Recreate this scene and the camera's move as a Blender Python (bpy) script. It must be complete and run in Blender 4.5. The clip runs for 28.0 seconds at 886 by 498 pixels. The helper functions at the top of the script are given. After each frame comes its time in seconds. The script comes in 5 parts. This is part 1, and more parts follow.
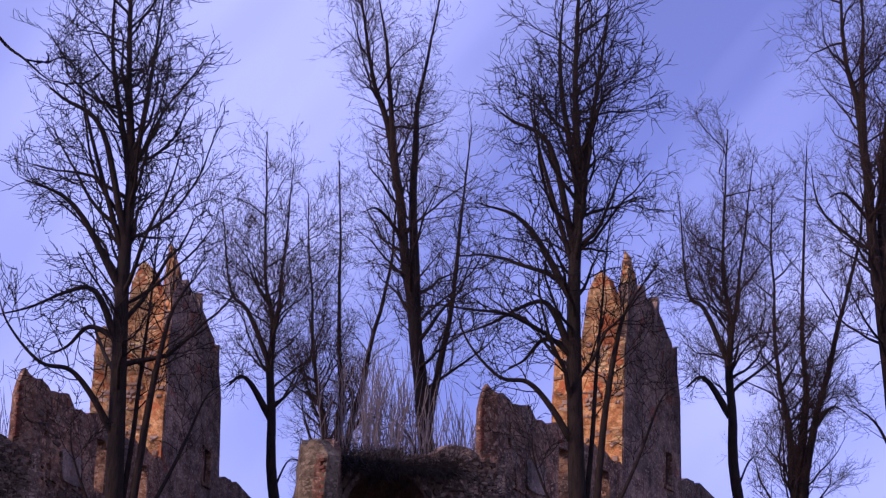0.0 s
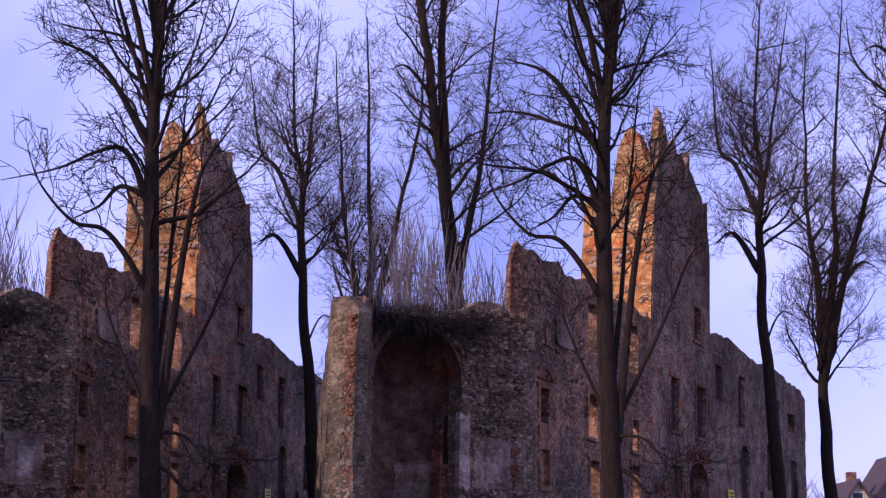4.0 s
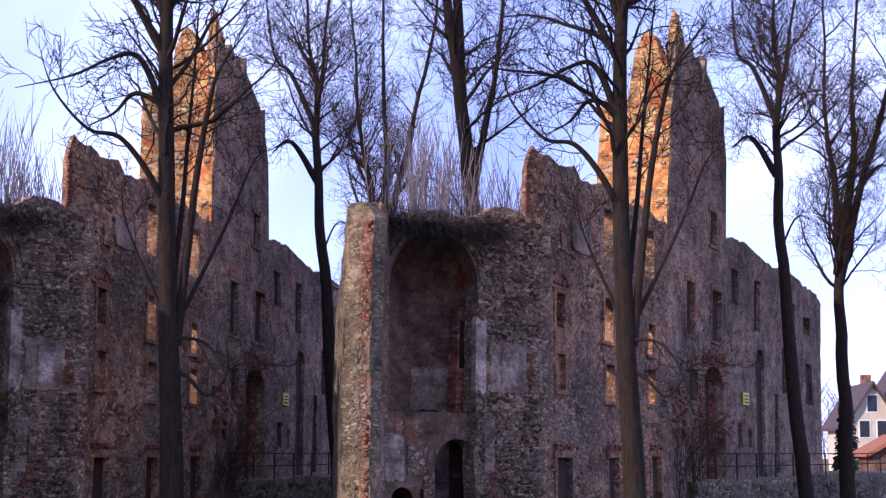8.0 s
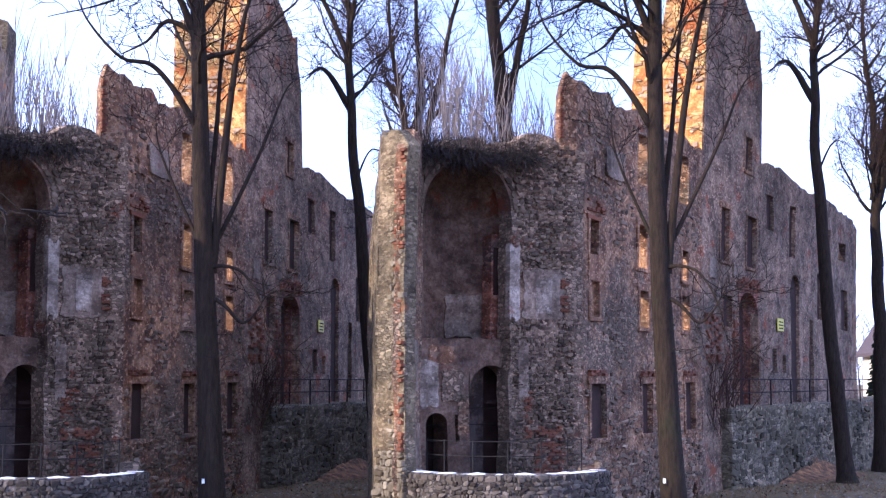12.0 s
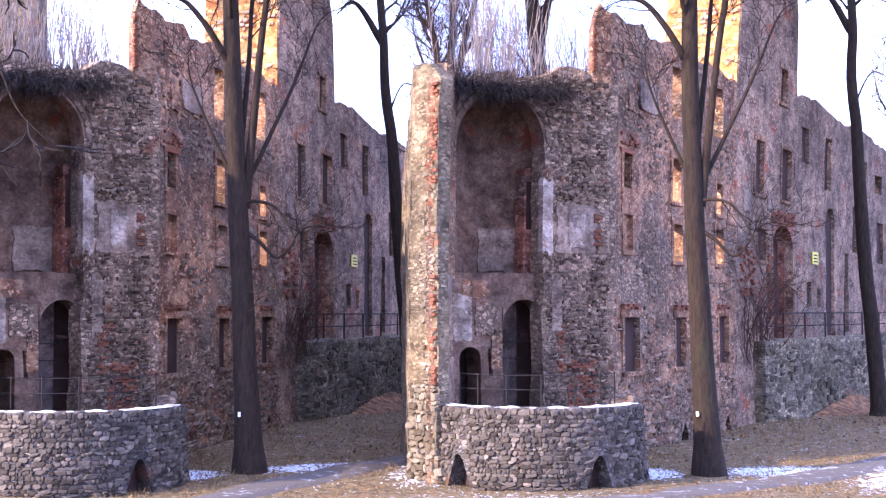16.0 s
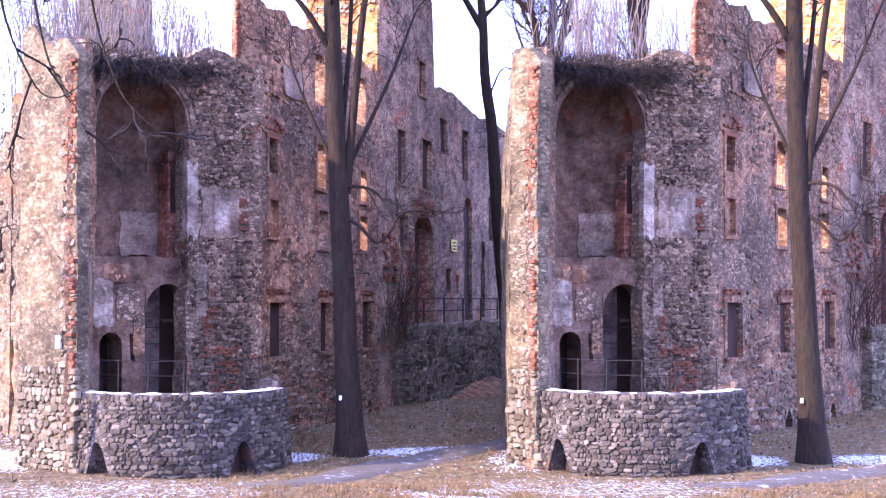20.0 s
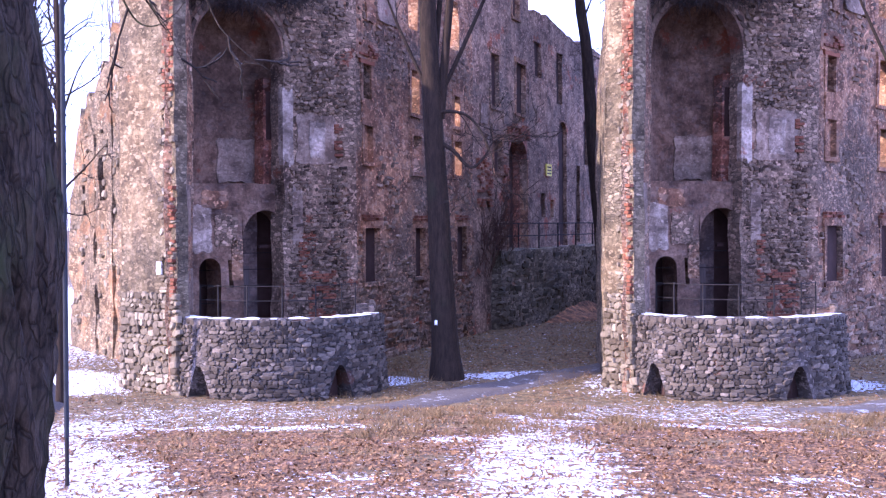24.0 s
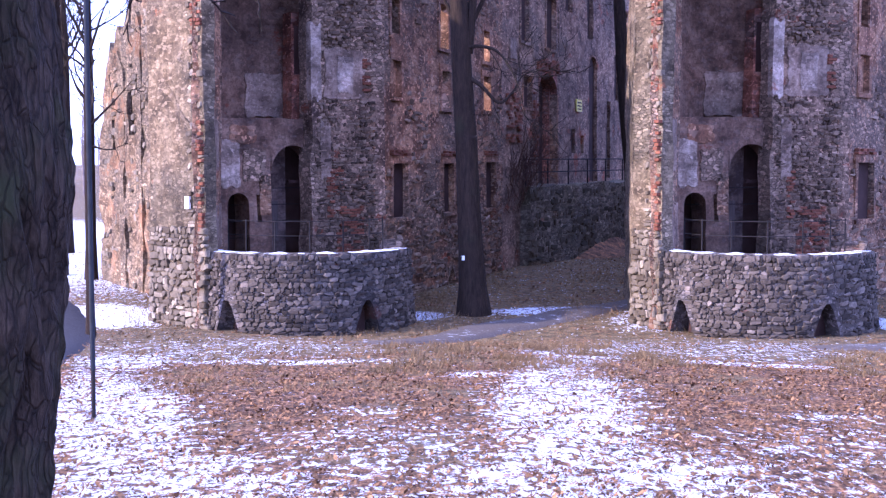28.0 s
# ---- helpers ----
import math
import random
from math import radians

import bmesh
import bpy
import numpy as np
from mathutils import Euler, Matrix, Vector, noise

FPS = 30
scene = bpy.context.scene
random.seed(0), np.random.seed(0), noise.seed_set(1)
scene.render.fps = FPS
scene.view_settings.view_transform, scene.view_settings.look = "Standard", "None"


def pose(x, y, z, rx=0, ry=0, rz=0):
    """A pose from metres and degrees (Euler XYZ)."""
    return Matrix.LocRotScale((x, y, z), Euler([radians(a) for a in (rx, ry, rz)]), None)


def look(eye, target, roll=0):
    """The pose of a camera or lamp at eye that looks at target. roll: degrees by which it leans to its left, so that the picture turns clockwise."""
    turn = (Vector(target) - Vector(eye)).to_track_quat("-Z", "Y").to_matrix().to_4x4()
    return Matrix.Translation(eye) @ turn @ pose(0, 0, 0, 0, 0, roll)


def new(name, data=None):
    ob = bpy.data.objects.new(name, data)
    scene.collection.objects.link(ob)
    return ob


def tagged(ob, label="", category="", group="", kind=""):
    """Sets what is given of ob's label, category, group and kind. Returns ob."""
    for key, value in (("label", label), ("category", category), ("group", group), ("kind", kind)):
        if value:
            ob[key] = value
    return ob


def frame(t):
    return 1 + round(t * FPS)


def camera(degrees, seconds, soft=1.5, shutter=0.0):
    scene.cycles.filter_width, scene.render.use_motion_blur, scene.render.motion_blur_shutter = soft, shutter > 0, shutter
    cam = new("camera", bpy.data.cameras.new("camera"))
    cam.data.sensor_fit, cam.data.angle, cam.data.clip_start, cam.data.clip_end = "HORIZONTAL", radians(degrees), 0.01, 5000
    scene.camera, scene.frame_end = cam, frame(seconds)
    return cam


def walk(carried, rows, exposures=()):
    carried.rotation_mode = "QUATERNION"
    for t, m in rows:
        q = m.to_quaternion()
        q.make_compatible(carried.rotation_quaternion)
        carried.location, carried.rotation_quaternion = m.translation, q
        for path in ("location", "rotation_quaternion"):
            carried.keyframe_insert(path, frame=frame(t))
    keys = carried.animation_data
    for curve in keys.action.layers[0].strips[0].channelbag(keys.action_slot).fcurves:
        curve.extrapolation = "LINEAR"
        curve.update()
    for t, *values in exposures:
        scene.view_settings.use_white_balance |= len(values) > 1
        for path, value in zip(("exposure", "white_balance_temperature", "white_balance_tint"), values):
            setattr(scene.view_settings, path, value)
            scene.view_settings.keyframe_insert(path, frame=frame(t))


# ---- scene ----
# One park with two alike ruined palace wings; metres, the camera's eye at (0, 0, 1.6), looking along +y.
import colorsys
import itertools

cam = camera(35.0, 28.0, soft=1.3)
EYE = Vector((0.0, 0.0, 1.6))
# seconds, turn to the right, tilt up, roll (degrees)
WALK = [
    (0, 15.52, 18.08, 0.27), (0.5, 15.48, 17.53, 0.21), (1, 15.34, 16.76, 0.19),
    (1.5, 15.17, 16.20, 0.31), (2, 15.19, 15.09, 0.16), (2.5, 15.08, 13.99, 0.30),
    (3, 14.89, 13.53, 0.20), (3.5, 14.53, 12.95, 0.22), (5.5, 14.01, 10.73, 0.26),
    (6, 13.95, 10.43, 0.19), (6.5, 13.82, 9.74, 0.15), (7, 13.73, 9.43, 0.08),
    (7.5, 13.61, 9.02, 0.02), (8, 13.66, 8.42, 0.06), (8.5, 13.67, 7.58, 0.10),
    (9, 13.25, 7.54, 0.08), (9.5, 12.80, 7.20, 0.09), (10, 12.45, 6.60, -0.03),
    (10.5, 12.44, 6.31, -0.02), (11, 12.39, 5.93, 0.04), (11.5, 12.43, 5.67, 0.02),
    (12, 12.28, 5.45, -0.00), (12.5, 12.16, 5.06, -0.08), (14.5, 11.66, 3.74, -0.20),
    (15, 11.59, 3.35, -0.24), (15.5, 11.25, 3.03, -0.19), (16, 10.93, 2.78, -0.12),
    (16.5, 10.26, 2.49, -0.12), (17, 9.69, 2.45, -0.01), (17.5, 9.34, 2.59, -0.08),
    (18, 8.89, 2.62, -0.07), (18.5, 8.32, 2.26, 0.02), (19, 7.87, 2.26, 0.04),
    (19.5, 7.40, 2.29, -0.06), (20, 6.86, 2.16, -0.00), (20.5, 6.32, 2.07, -0.13),
    (21, 5.92, 1.85, -0.14), (21.5, 5.44, 1.48, -0.19), (23.5, 3.51, -0.13, -0.17),
    (24, 3.00, -0.89, -0.30), (24.5, 2.79, -1.23, -0.22), (25, 2.43, -1.80, -0.20),
    (25.5, 2.16, -2.21, -0.22), (26, 1.90, -2.35, -0.17), (26.5, 1.71, -3.11, -0.15),
    (27, 1.67, -3.19, -0.10), (27.5, 1.71, -3.25, -0.10), (28, 1.87, -3.51, -0.10),
]


def stand(t, turn, tilt, roll):
    # the holder sways a hand's width to the right near the end
    k = min(1.0, max(0.0, (t - 23.5) / 4.5))
    side = -0.085 * (1 - k * k * (3 - 2 * k))
    eye = EYE + Vector((side, 0, 0))
    a, e = radians(turn) - side / 33.0, radians(tilt)
    way = Vector((math.sin(a) * math.cos(e), math.cos(a) * math.cos(e), math.sin(e)))
    return look(eye, eye + way * 10, roll)


walk(cam, [(t, stand(t, a, e, r)) for t, a, e, r in WALK],
     exposures=[(0.0, -1.0, 4850, 38), (3.0, -0.82, 4980, 38), (6.0, -0.28, 4930, 32), (8.0, 0.08, 4830, 20), (9.0, 0.22, 4740, 16), (12.0, 0.82, 4640, 10),
                (15.0, 1.42, 4680, 14), (17.0, 1.88, 4920, 25), (19.0, 1.88, 4820, 30), (21.0, 1.82, 4660, 28), (24.0, 1.50, 4560, 30), (28.0, 1.22, 4430, 30)])

# ---- light ----
SUN_FROM = Vector((-0.955, -0.297, 0)).normalized()
SUN_UP = radians(22)
world = bpy.data.worlds.new("world")
scene.world = world
world.use_nodes = True
wn, wl = world.node_tree.nodes, world.node_tree.links
sky = wn.new("ShaderNodeTexSky")
sky.sky_type, sky.sun_disc = "NISHITA", False
sky.sun_elevation, sky.sun_rotation = SUN_UP, math.atan2(SUN_FROM.x, SUN_FROM.y) % (2 * math.pi)
tc = wn.new("ShaderNodeTexCoord")
mp = wn.new("ShaderNodeMapping")
mp.inputs["Scale"].default_value = (1.1, 1.0, 4.2)
lean = wn.new("ShaderNodeMapping")
lean.inputs["Rotation"].default_value = (0.0, radians(52), 0.0)
nz = wn.new("ShaderNodeTexNoise")
nz.inputs["Scale"].default_value, nz.inputs["Detail"].default_value = 1.5, 3.0
nz.inputs["Roughness"].default_value = 0.42
cr = wn.new("ShaderNodeValToRGB")
cr.color_ramp.elements[0].position, cr.color_ramp.elements[1].position = 0.38, 0.66
mx = wn.new("ShaderNodeMix")
mx.data_type = "RGBA"
mx.inputs["B"].default_value = (13.2, 12.8, 16.0, 1)
ml = wn.new("ShaderNodeMath")
ml.operation, ml.inputs[1].default_value, ml.inputs[2].default_value = "MULTIPLY_ADD", 0.64, 0.25
wl.new(tc.outputs["Generated"], lean.inputs["Vector"])
wl.new(lean.outputs["Vector"], mp.inputs["Vector"])
wl.new(mp.outputs["Vector"], nz.inputs["Vector"])
wl.new(nz.outputs["Fac"], cr.inputs["Fac"])
wl.new(cr.outputs["Color"], ml.inputs[0])
wl.new(ml.outputs["Value"], mx.inputs["Factor"])
hue = wn.new("ShaderNodeMix")
hue.data_type, hue.blend_type = "RGBA", "MULTIPLY"
hue.inputs["Factor"].default_value, hue.inputs["B"].default_value = 1.0, (1.5, 1.25, 1.9, 1)
wl.new(sky.outputs["Color"], hue.inputs["A"])
wl.new(hue.outputs["Result"], mx.inputs["A"])
wl.new(mx.outputs["Result"], wn["Background"].inputs["Color"])
wn["Background"].inputs["Strength"].default_value = 0.1
sun = new("sun", bpy.data.lights.new("sun", "SUN"))
sun.data.energy, sun.data.angle, sun.data.color = 5.0, radians(0.6), (1.0, 0.70, 0.39)
sun.matrix_world = look(SUN_FROM * 60 * math.cos(SUN_UP) + Vector((0, 0, 60 * math.sin(SUN_UP))), (0, 0, 0))

# ---- materials ----


def ramp(nt, fac, stops):
    r = nt.nodes.new("ShaderNodeValToRGB")
    while len(r.color_ramp.elements) < len(stops):
        r.color_ramp.elements.new(0.5)
    for e, (p, c) in zip(r.color_ramp.elements, stops):
        e.position, e.color = p, (*c, 1)
    nt.links.new(fac, r.inputs["Fac"])
    return r.outputs["Color"]


def noisy(nt, coord, scale, detail=5.0, rough=0.6, stretch=None):
    n = nt.nodes.new("ShaderNodeTexNoise")
    n.inputs["Scale"].default_value, n.inputs["Detail"].default_value, n.inputs["Roughness"].default_value = scale, detail, rough
    if stretch:
        m = nt.nodes.new("ShaderNodeMapping")
        m.inputs["Scale"].default_value = stretch
        nt.links.new(coord, m.inputs["Vector"])
        coord = m.outputs["Vector"]
    nt.links.new(coord, n.inputs["Vector"])
    return n.outputs["Fac"]


def blend(nt, fac, a, b, how="MIX"):
    m = nt.nodes.new("ShaderNodeMix")
    m.data_type, m.blend_type = "RGBA", how
    for key, v in (("Factor", fac), ("A", a), ("B", b)):
        if isinstance(v, (int, float)):
            m.inputs[key].default_value = v
        elif isinstance(v, tuple):
            m.inputs[key].default_value = (*v, 1)
        else:
            nt.links.new(v, m.inputs[key])
    return m.outputs["Result"]


def surface(name, build, rough=0.9, bump=0.5, depth=0.02, metal=0.0, gloss=0.25):
    """build(nt, position) gives the colour socket and the height socket (or None)."""
    m = bpy.data.materials.new(name)
    m.use_nodes = True
    nt = m.node_tree
    pos = nt.nodes.new("ShaderNodeNewGeometry").outputs["Position"]
    col, h = build(nt, pos)
    bs = nt.nodes["Principled BSDF"]
    if isinstance(col, tuple):
        bs.inputs["Base Color"].default_value = (*col, 1)
    else:
        nt.links.new(col, bs.inputs["Base Color"])
    bs.inputs["Roughness"].default_value, bs.inputs["Metallic"].default_value = rough, metal
    bs.inputs["Specular IOR Level"].default_value = gloss
    if h is not None:
        b = nt.nodes.new("ShaderNodeBump")
        b.inputs["Strength"].default_value, b.inputs["Distance"].default_value = bump, depth
        nt.links.new(h, b.inputs["Height"])
        nt.links.new(b.outputs["Normal"], bs.inputs["Normal"])
    return m


def masonry(name, base, second, stone, brick, cell=3.2, stone_share=0.5, brick_share=0.62, bump=0.8, depth=0.05, streak=0.5, chip=0.6, pit=0.6, fleck=0.5):
    """Old plaster in two tones over rubble: stones and bricks show where it has fallen off."""
    def build(nt, where_at):
        # broad horizontal courses: the pattern runs longer along the wall than up it
        run = nt.nodes.new("ShaderNodeMapping")
        run.inputs["Scale"].default_value = (1.0, 0.48, 1.0)
        nt.links.new(where_at, run.inputs["Vector"])
        pos = run.outputs["Vector"]
        big = noisy(nt, pos, 0.42, 8, 0.66)
        mid = noisy(nt, pos, 1.9, 7, 0.66)
        fine = noisy(nt, pos, 12.0, 5, 0.75)
        v = nt.nodes.new("ShaderNodeTexVoronoi")
        v.inputs["Scale"].default_value = cell
        mpn = nt.nodes.new("ShaderNodeMapping")
        mpn.inputs["Scale"].default_value = (1.0, 1.0, 1.7)
        nt.links.new(pos, mpn.inputs["Vector"])
        nt.links.new(mpn.outputs["Vector"], v.inputs["Vector"])
        ve = nt.nodes.new("ShaderNodeTexVoronoi")
        ve.feature = "DISTANCE_TO_EDGE"
        ve.inputs["Scale"].default_value = cell
        nt.links.new(mpn.outputs["Vector"], ve.inputs["Vector"])
        joint = ramp(nt, ve.outputs["Distance"], [(0.0, (0, 0, 0)), (0.10, (1, 1, 1))])
        tone = ramp(nt, mid, [(0.37, tuple(c * 0.45 for c in base)), (0.46, base), (0.57, second), (0.68, tuple(min(1, c * 1.4) for c in second))])
        tone = blend(nt, ramp(nt, fine, [(0.38, (0.62,) * 3), (0.54, (0, 0, 0))]), tone, tuple(c * 0.45 for c in base))
        sep = nt.nodes.new("ShaderNodeSeparateColor")
        nt.links.new(v.outputs["Color"], sep.inputs["Color"])
        stones = ramp(nt, sep.outputs["Red"], [(0.0, tuple(c * 0.55 for c in stone)), (0.6, stone), (0.85, tuple(min(1, c * 1.3) for c in stone)), (1.0, tuple(min(1, c * 2.0) for c in stone))])
        stones = blend(nt, joint, tuple(c * 0.38 for c in stone), stones)
        bare = ramp(nt, big, [(stone_share - 0.03, (0, 0, 0)), (stone_share + 0.05, (1, 1, 1))])
        # single stones and dark gaps left in the plaster
        odd = ramp(nt, sep.outputs["Green"], [(0.80, (0, 0, 0)), (0.83, (0.75 * pit,) * 3)])
        tone = blend(nt, blend(nt, 1.0, odd, joint, "MULTIPLY"), tone, tuple(min(1, c * 1.55) for c in stone))
        gap = ramp(nt, sep.outputs["Blue"], [(0.84, (0, 0, 0)), (0.87, (0.8 * pit,) * 3)])
        tone = blend(nt, gap, tone, tuple(c * 0.4 for c in base))
        col = blend(nt, bare, tone, stones)
        red = ramp(nt, noisy(nt, pos, 0.9, 7, 0.7), [(brick_share, (0, 0, 0)), (brick_share + 0.05, (1, 1, 1))])
        col = blend(nt, red, col, brick)
        drip = ramp(nt, noisy(nt, pos, 1.3, 6, 0.7, (2.0, 2.0, 0.42)), [(0.48, (0, 0, 0)), (0.78, (streak,) * 3)])
        col = blend(nt, drip, col, (0.035, 0.032, 0.034))
        chips = ramp(nt, noisy(nt, pos, 6.5, 3, 0.55), [(0.60, (0, 0, 0)), (0.66, (chip,) * 3)])
        col = blend(nt, chips, col, tuple(min(1, c * 1.9) for c in second))
        pits = ramp(nt, noisy(nt, pos, 4.2, 6, 0.72), [(0.36, (pit,) * 3), (0.43, (0, 0, 0))])
        col = blend(nt, pits, col, tuple(c * 0.28 for c in base))
        flakes = ramp(nt, noisy(nt, pos, 13.0, 3, 0.6), [(0.60, (0, 0, 0)), (0.65, (fleck,) * 3)])
        col = blend(nt, flakes, col, tuple(min(1, c * 2.3 + 0.02) for c in second))
        # broad weathering, darker and paler stretches of wall
        stain = ramp(nt, noisy(nt, pos, 0.34, 4, 0.55), [(0.36, (0.66,) * 3), (0.50, (1.05,) * 3), (0.64, (1.42, 1.36, 1.30))])
        col = blend(nt, 1.0, col, stain, "MULTIPLY")
        hsum = blend(nt, 0.45, mid, fine, "ADD")
        hs = blend(nt, bare, hsum, joint, "ADD")
        return col, hs
    return surface(name, build, 0.93, bump, depth)


def pieces(name, low, high, grain=14.0, rough=0.9, depth=0.01):
    """Stones or bricks, each with its own tone."""
    def build(nt, pos):
        oi = nt.nodes.new("ShaderNodeObjectInfo").outputs["Random"]
        gi = nt.nodes.new("ShaderNodeNewGeometry").outputs["Random Per Island"]
        add = nt.nodes.new("ShaderNodeMath")
        add.operation = "ADD"
        nt.links.new(oi, add.inputs[0])
        nt.links.new(gi, add.inputs[1])
        fr = nt.nodes.new("ShaderNodeMath")
        fr.operation = "FRACT"
        nt.links.new(add.outputs[0], fr.inputs[0])
        midc = tuple((a + b) / 2 for a, b in zip(low, high))
        col = ramp(nt, fr.outputs[0], [(0.0, low), (0.45, tuple(c * 0.75 for c in midc)), (0.8, midc), (0.92, high), (1.0, tuple(c * 0.8 for c in midc))])
        n = noisy(nt, pos, grain, 6, 0.7)
        col = blend(nt, ramp(nt, n, [(0.35, (0.55,) * 3), (0.7, (0,) * 3)]), col, tuple(c * 0.4 for c in low))
        return col, n
    return surface(name, build, rough, 0.7, depth)


def bark(name, dark, light, scale=9.0):
    def build(nt, pos):
        n = noisy(nt, pos, scale, 7, 0.72, (1.6, 1.6, 0.3))
        big = noisy(nt, pos, 1.2, 4)
        col = ramp(nt, n, [(0.32, dark), (0.66, light)])
        moss = ramp(nt, big, [(0.55, (0, 0, 0)), (0.75, (0.45,) * 3)])
        col = blend(nt, moss, col, (0.030, 0.034, 0.016))
        return col, n
    return surface(name, build, 0.95, 1.0, 0.03)


plaster = masonry("weathered_plaster", (0.164, 0.085, 0.046), (0.289, 0.170, 0.092), (0.221, 0.158, 0.106), (0.238, 0.069, 0.028), cell=9.0, stone_share=0.53, brick_share=0.63, chip=0.55, pit=0.75)
grey_plaster = masonry("grey_plaster", (0.162, 0.103, 0.067), (0.283, 0.194, 0.128), (0.205, 0.153, 0.107), (0.227, 0.074, 0.033), cell=8.0, stone_share=0.58, brick_share=0.59, chip=0.42)
rubble = masonry("rubble_wall", (0.092, 0.057, 0.037), (0.248, 0.170, 0.110), (0.259, 0.186, 0.125), (0.184, 0.059, 0.028), cell=7.5, stone_share=0.45, brick_share=0.60, chip=0.6)
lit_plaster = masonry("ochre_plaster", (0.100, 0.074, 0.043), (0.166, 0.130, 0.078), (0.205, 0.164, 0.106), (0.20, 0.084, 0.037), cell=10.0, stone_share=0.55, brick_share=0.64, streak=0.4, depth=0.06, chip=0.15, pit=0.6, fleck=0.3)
# brick and stone; sunlight on the tower side is put into these orange tones
sunlit_tower_stone = masonry("sunlit_tower_masonry", (0.60, 0.255, 0.070), (0.74, 0.40, 0.135), (0.68, 0.42, 0.17), (0.56, 0.17, 0.045), cell=4.4, stone_share=0.50, brick_share=0.54, depth=0.08, bump=0.9, streak=0.2, chip=0.25, pit=0.6, fleck=0.2)
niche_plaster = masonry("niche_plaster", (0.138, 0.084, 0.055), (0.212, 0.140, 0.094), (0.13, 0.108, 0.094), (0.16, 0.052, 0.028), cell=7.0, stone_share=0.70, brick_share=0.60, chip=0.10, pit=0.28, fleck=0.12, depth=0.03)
pale_plaster = masonry("pale_plaster", (0.20, 0.142, 0.100), (0.29, 0.222, 0.165), (0.20, 0.155, 0.12), (0.20, 0.085, 0.05), cell=7.0, stone_share=0.64, brick_share=0.60, chip=0.25, pit=0.35, fleck=0.15)
brick_mat = pieces("old_brick", (0.15, 0.055, 0.030), (0.31, 0.125, 0.065), 22.0)
stone_mat = pieces("field_stone", (0.050, 0.033, 0.022), (0.432, 0.315, 0.211), 11.0)
warm_stone = pieces("pale_stone", (0.085, 0.065, 0.042), (0.46, 0.39, 0.275), 11.0)
terrace_stone = pieces("terrace_stone", (0.036, 0.028, 0.022), (0.26, 0.215, 0.17), 11.0)
front_stone = pieces("wall_stone", (0.092, 0.061, 0.040), (0.454, 0.332, 0.220), 11.0)
bark_dark = bark("dark_bark", (0.008, 0.005, 0.0035), (0.038, 0.025, 0.016))


def furrowed(nt, pos):
    """Long bark plates parted by dark cracks, green with algae in places."""
    warp = nt.nodes.new("ShaderNodeMapping")
    warp.inputs["Scale"].default_value = (1.0, 1.0, 0.16)
    nt.links.new(pos, warp.inputs["Vector"])
    bent = blend(nt, 0.10, warp.outputs["Vector"], noise_colour(nt, pos, 5.0))
    crack = nt.nodes.new("ShaderNodeTexVoronoi")
    crack.feature = "DISTANCE_TO_EDGE"
    crack.inputs["Scale"].default_value = 34.0
    nt.links.new(bent, crack.inputs["Vector"])
    ridge = ramp(nt, crack.outputs["Distance"], [(0.0, (0.45,) * 3), (0.14, (1, 1, 1))])
    grain = noisy(nt, pos, 26.0, 7, 0.75, (1.6, 1.6, 0.35))
    col = ramp(nt, grain, [(0.34, (0.014, 0.009, 0.006)), (0.66, (0.085, 0.060, 0.038))])
    col = blend(nt, ramp(nt, noisy(nt, pos, 2.4, 5), [(0.46, (0, 0, 0)), (0.66, (0.7,) * 3)]), col, (0.034, 0.044, 0.015))
    col = blend(nt, ridge, (0.004, 0.003, 0.002), col)
    return col, blend(nt, 0.5, ridge, grain)


def noise_colour(nt, pos, scale):
    n = nt.nodes.new("ShaderNodeTexNoise")
    n.inputs["Scale"].default_value = scale
    nt.links.new(pos, n.inputs["Vector"])
    return n.outputs["Color"]


bark_near = surface("near_bark", furrowed, 0.95, 1.0, 0.05)
twig_mat = surface("twigs", lambda nt, pos: (ramp(nt, noisy(nt, pos, 2.0), [(0.3, (0.009, 0.006, 0.0045)), (0.7, (0.026, 0.017, 0.012))]), None), 0.9)
twig_brown = surface("brown_twigs", lambda nt, pos: (ramp(nt, noisy(nt, pos, 2.0), [(0.3, (0.022, 0.014, 0.010)), (0.7, (0.070, 0.042, 0.028))]), None), 0.9)
brush_mat = surface("pale_brush", lambda nt, pos: (ramp(nt, noisy(nt, pos, 1.5), [(0.3, (0.11, 0.09, 0.085)), (0.7, (0.25, 0.21, 0.19))]), None), 0.9)
snow_mat = surface("snow", lambda nt, pos: (ramp(nt, noisy(nt, pos, 3.0), [(0.3, (0.70, 0.72, 0.76)), (0.6, (0.86, 0.87, 0.90))]), noisy(nt, pos, 8.0)), 0.7, 0.5, 0.03)
iron_mat = surface("dark_iron", lambda nt, pos: (ramp(nt, noisy(nt, pos, 6.0), [(0.3, (0.010, 0.009, 0.010)), (0.7, (0.026, 0.020, 0.018))]), None), 0.85)
# dark brown that puts the shade of deep openings into the colour
dark_mat = surface("interior_shade_paint", lambda nt, pos: (ramp(nt, noisy(nt, pos, 2.0), [(0.3, (0.028, 0.015, 0.012)), (0.7, (0.060, 0.034, 0.027))]), noisy(nt, pos, 5.0)), 0.95)
white_paint = surface("white_enamel", lambda nt, pos: (ramp(nt, noisy(nt, pos, 9.0), [(0.3, (0.70, 0.70, 0.68)), (0.7, (0.82, 0.82, 0.80))]), None), 0.5)
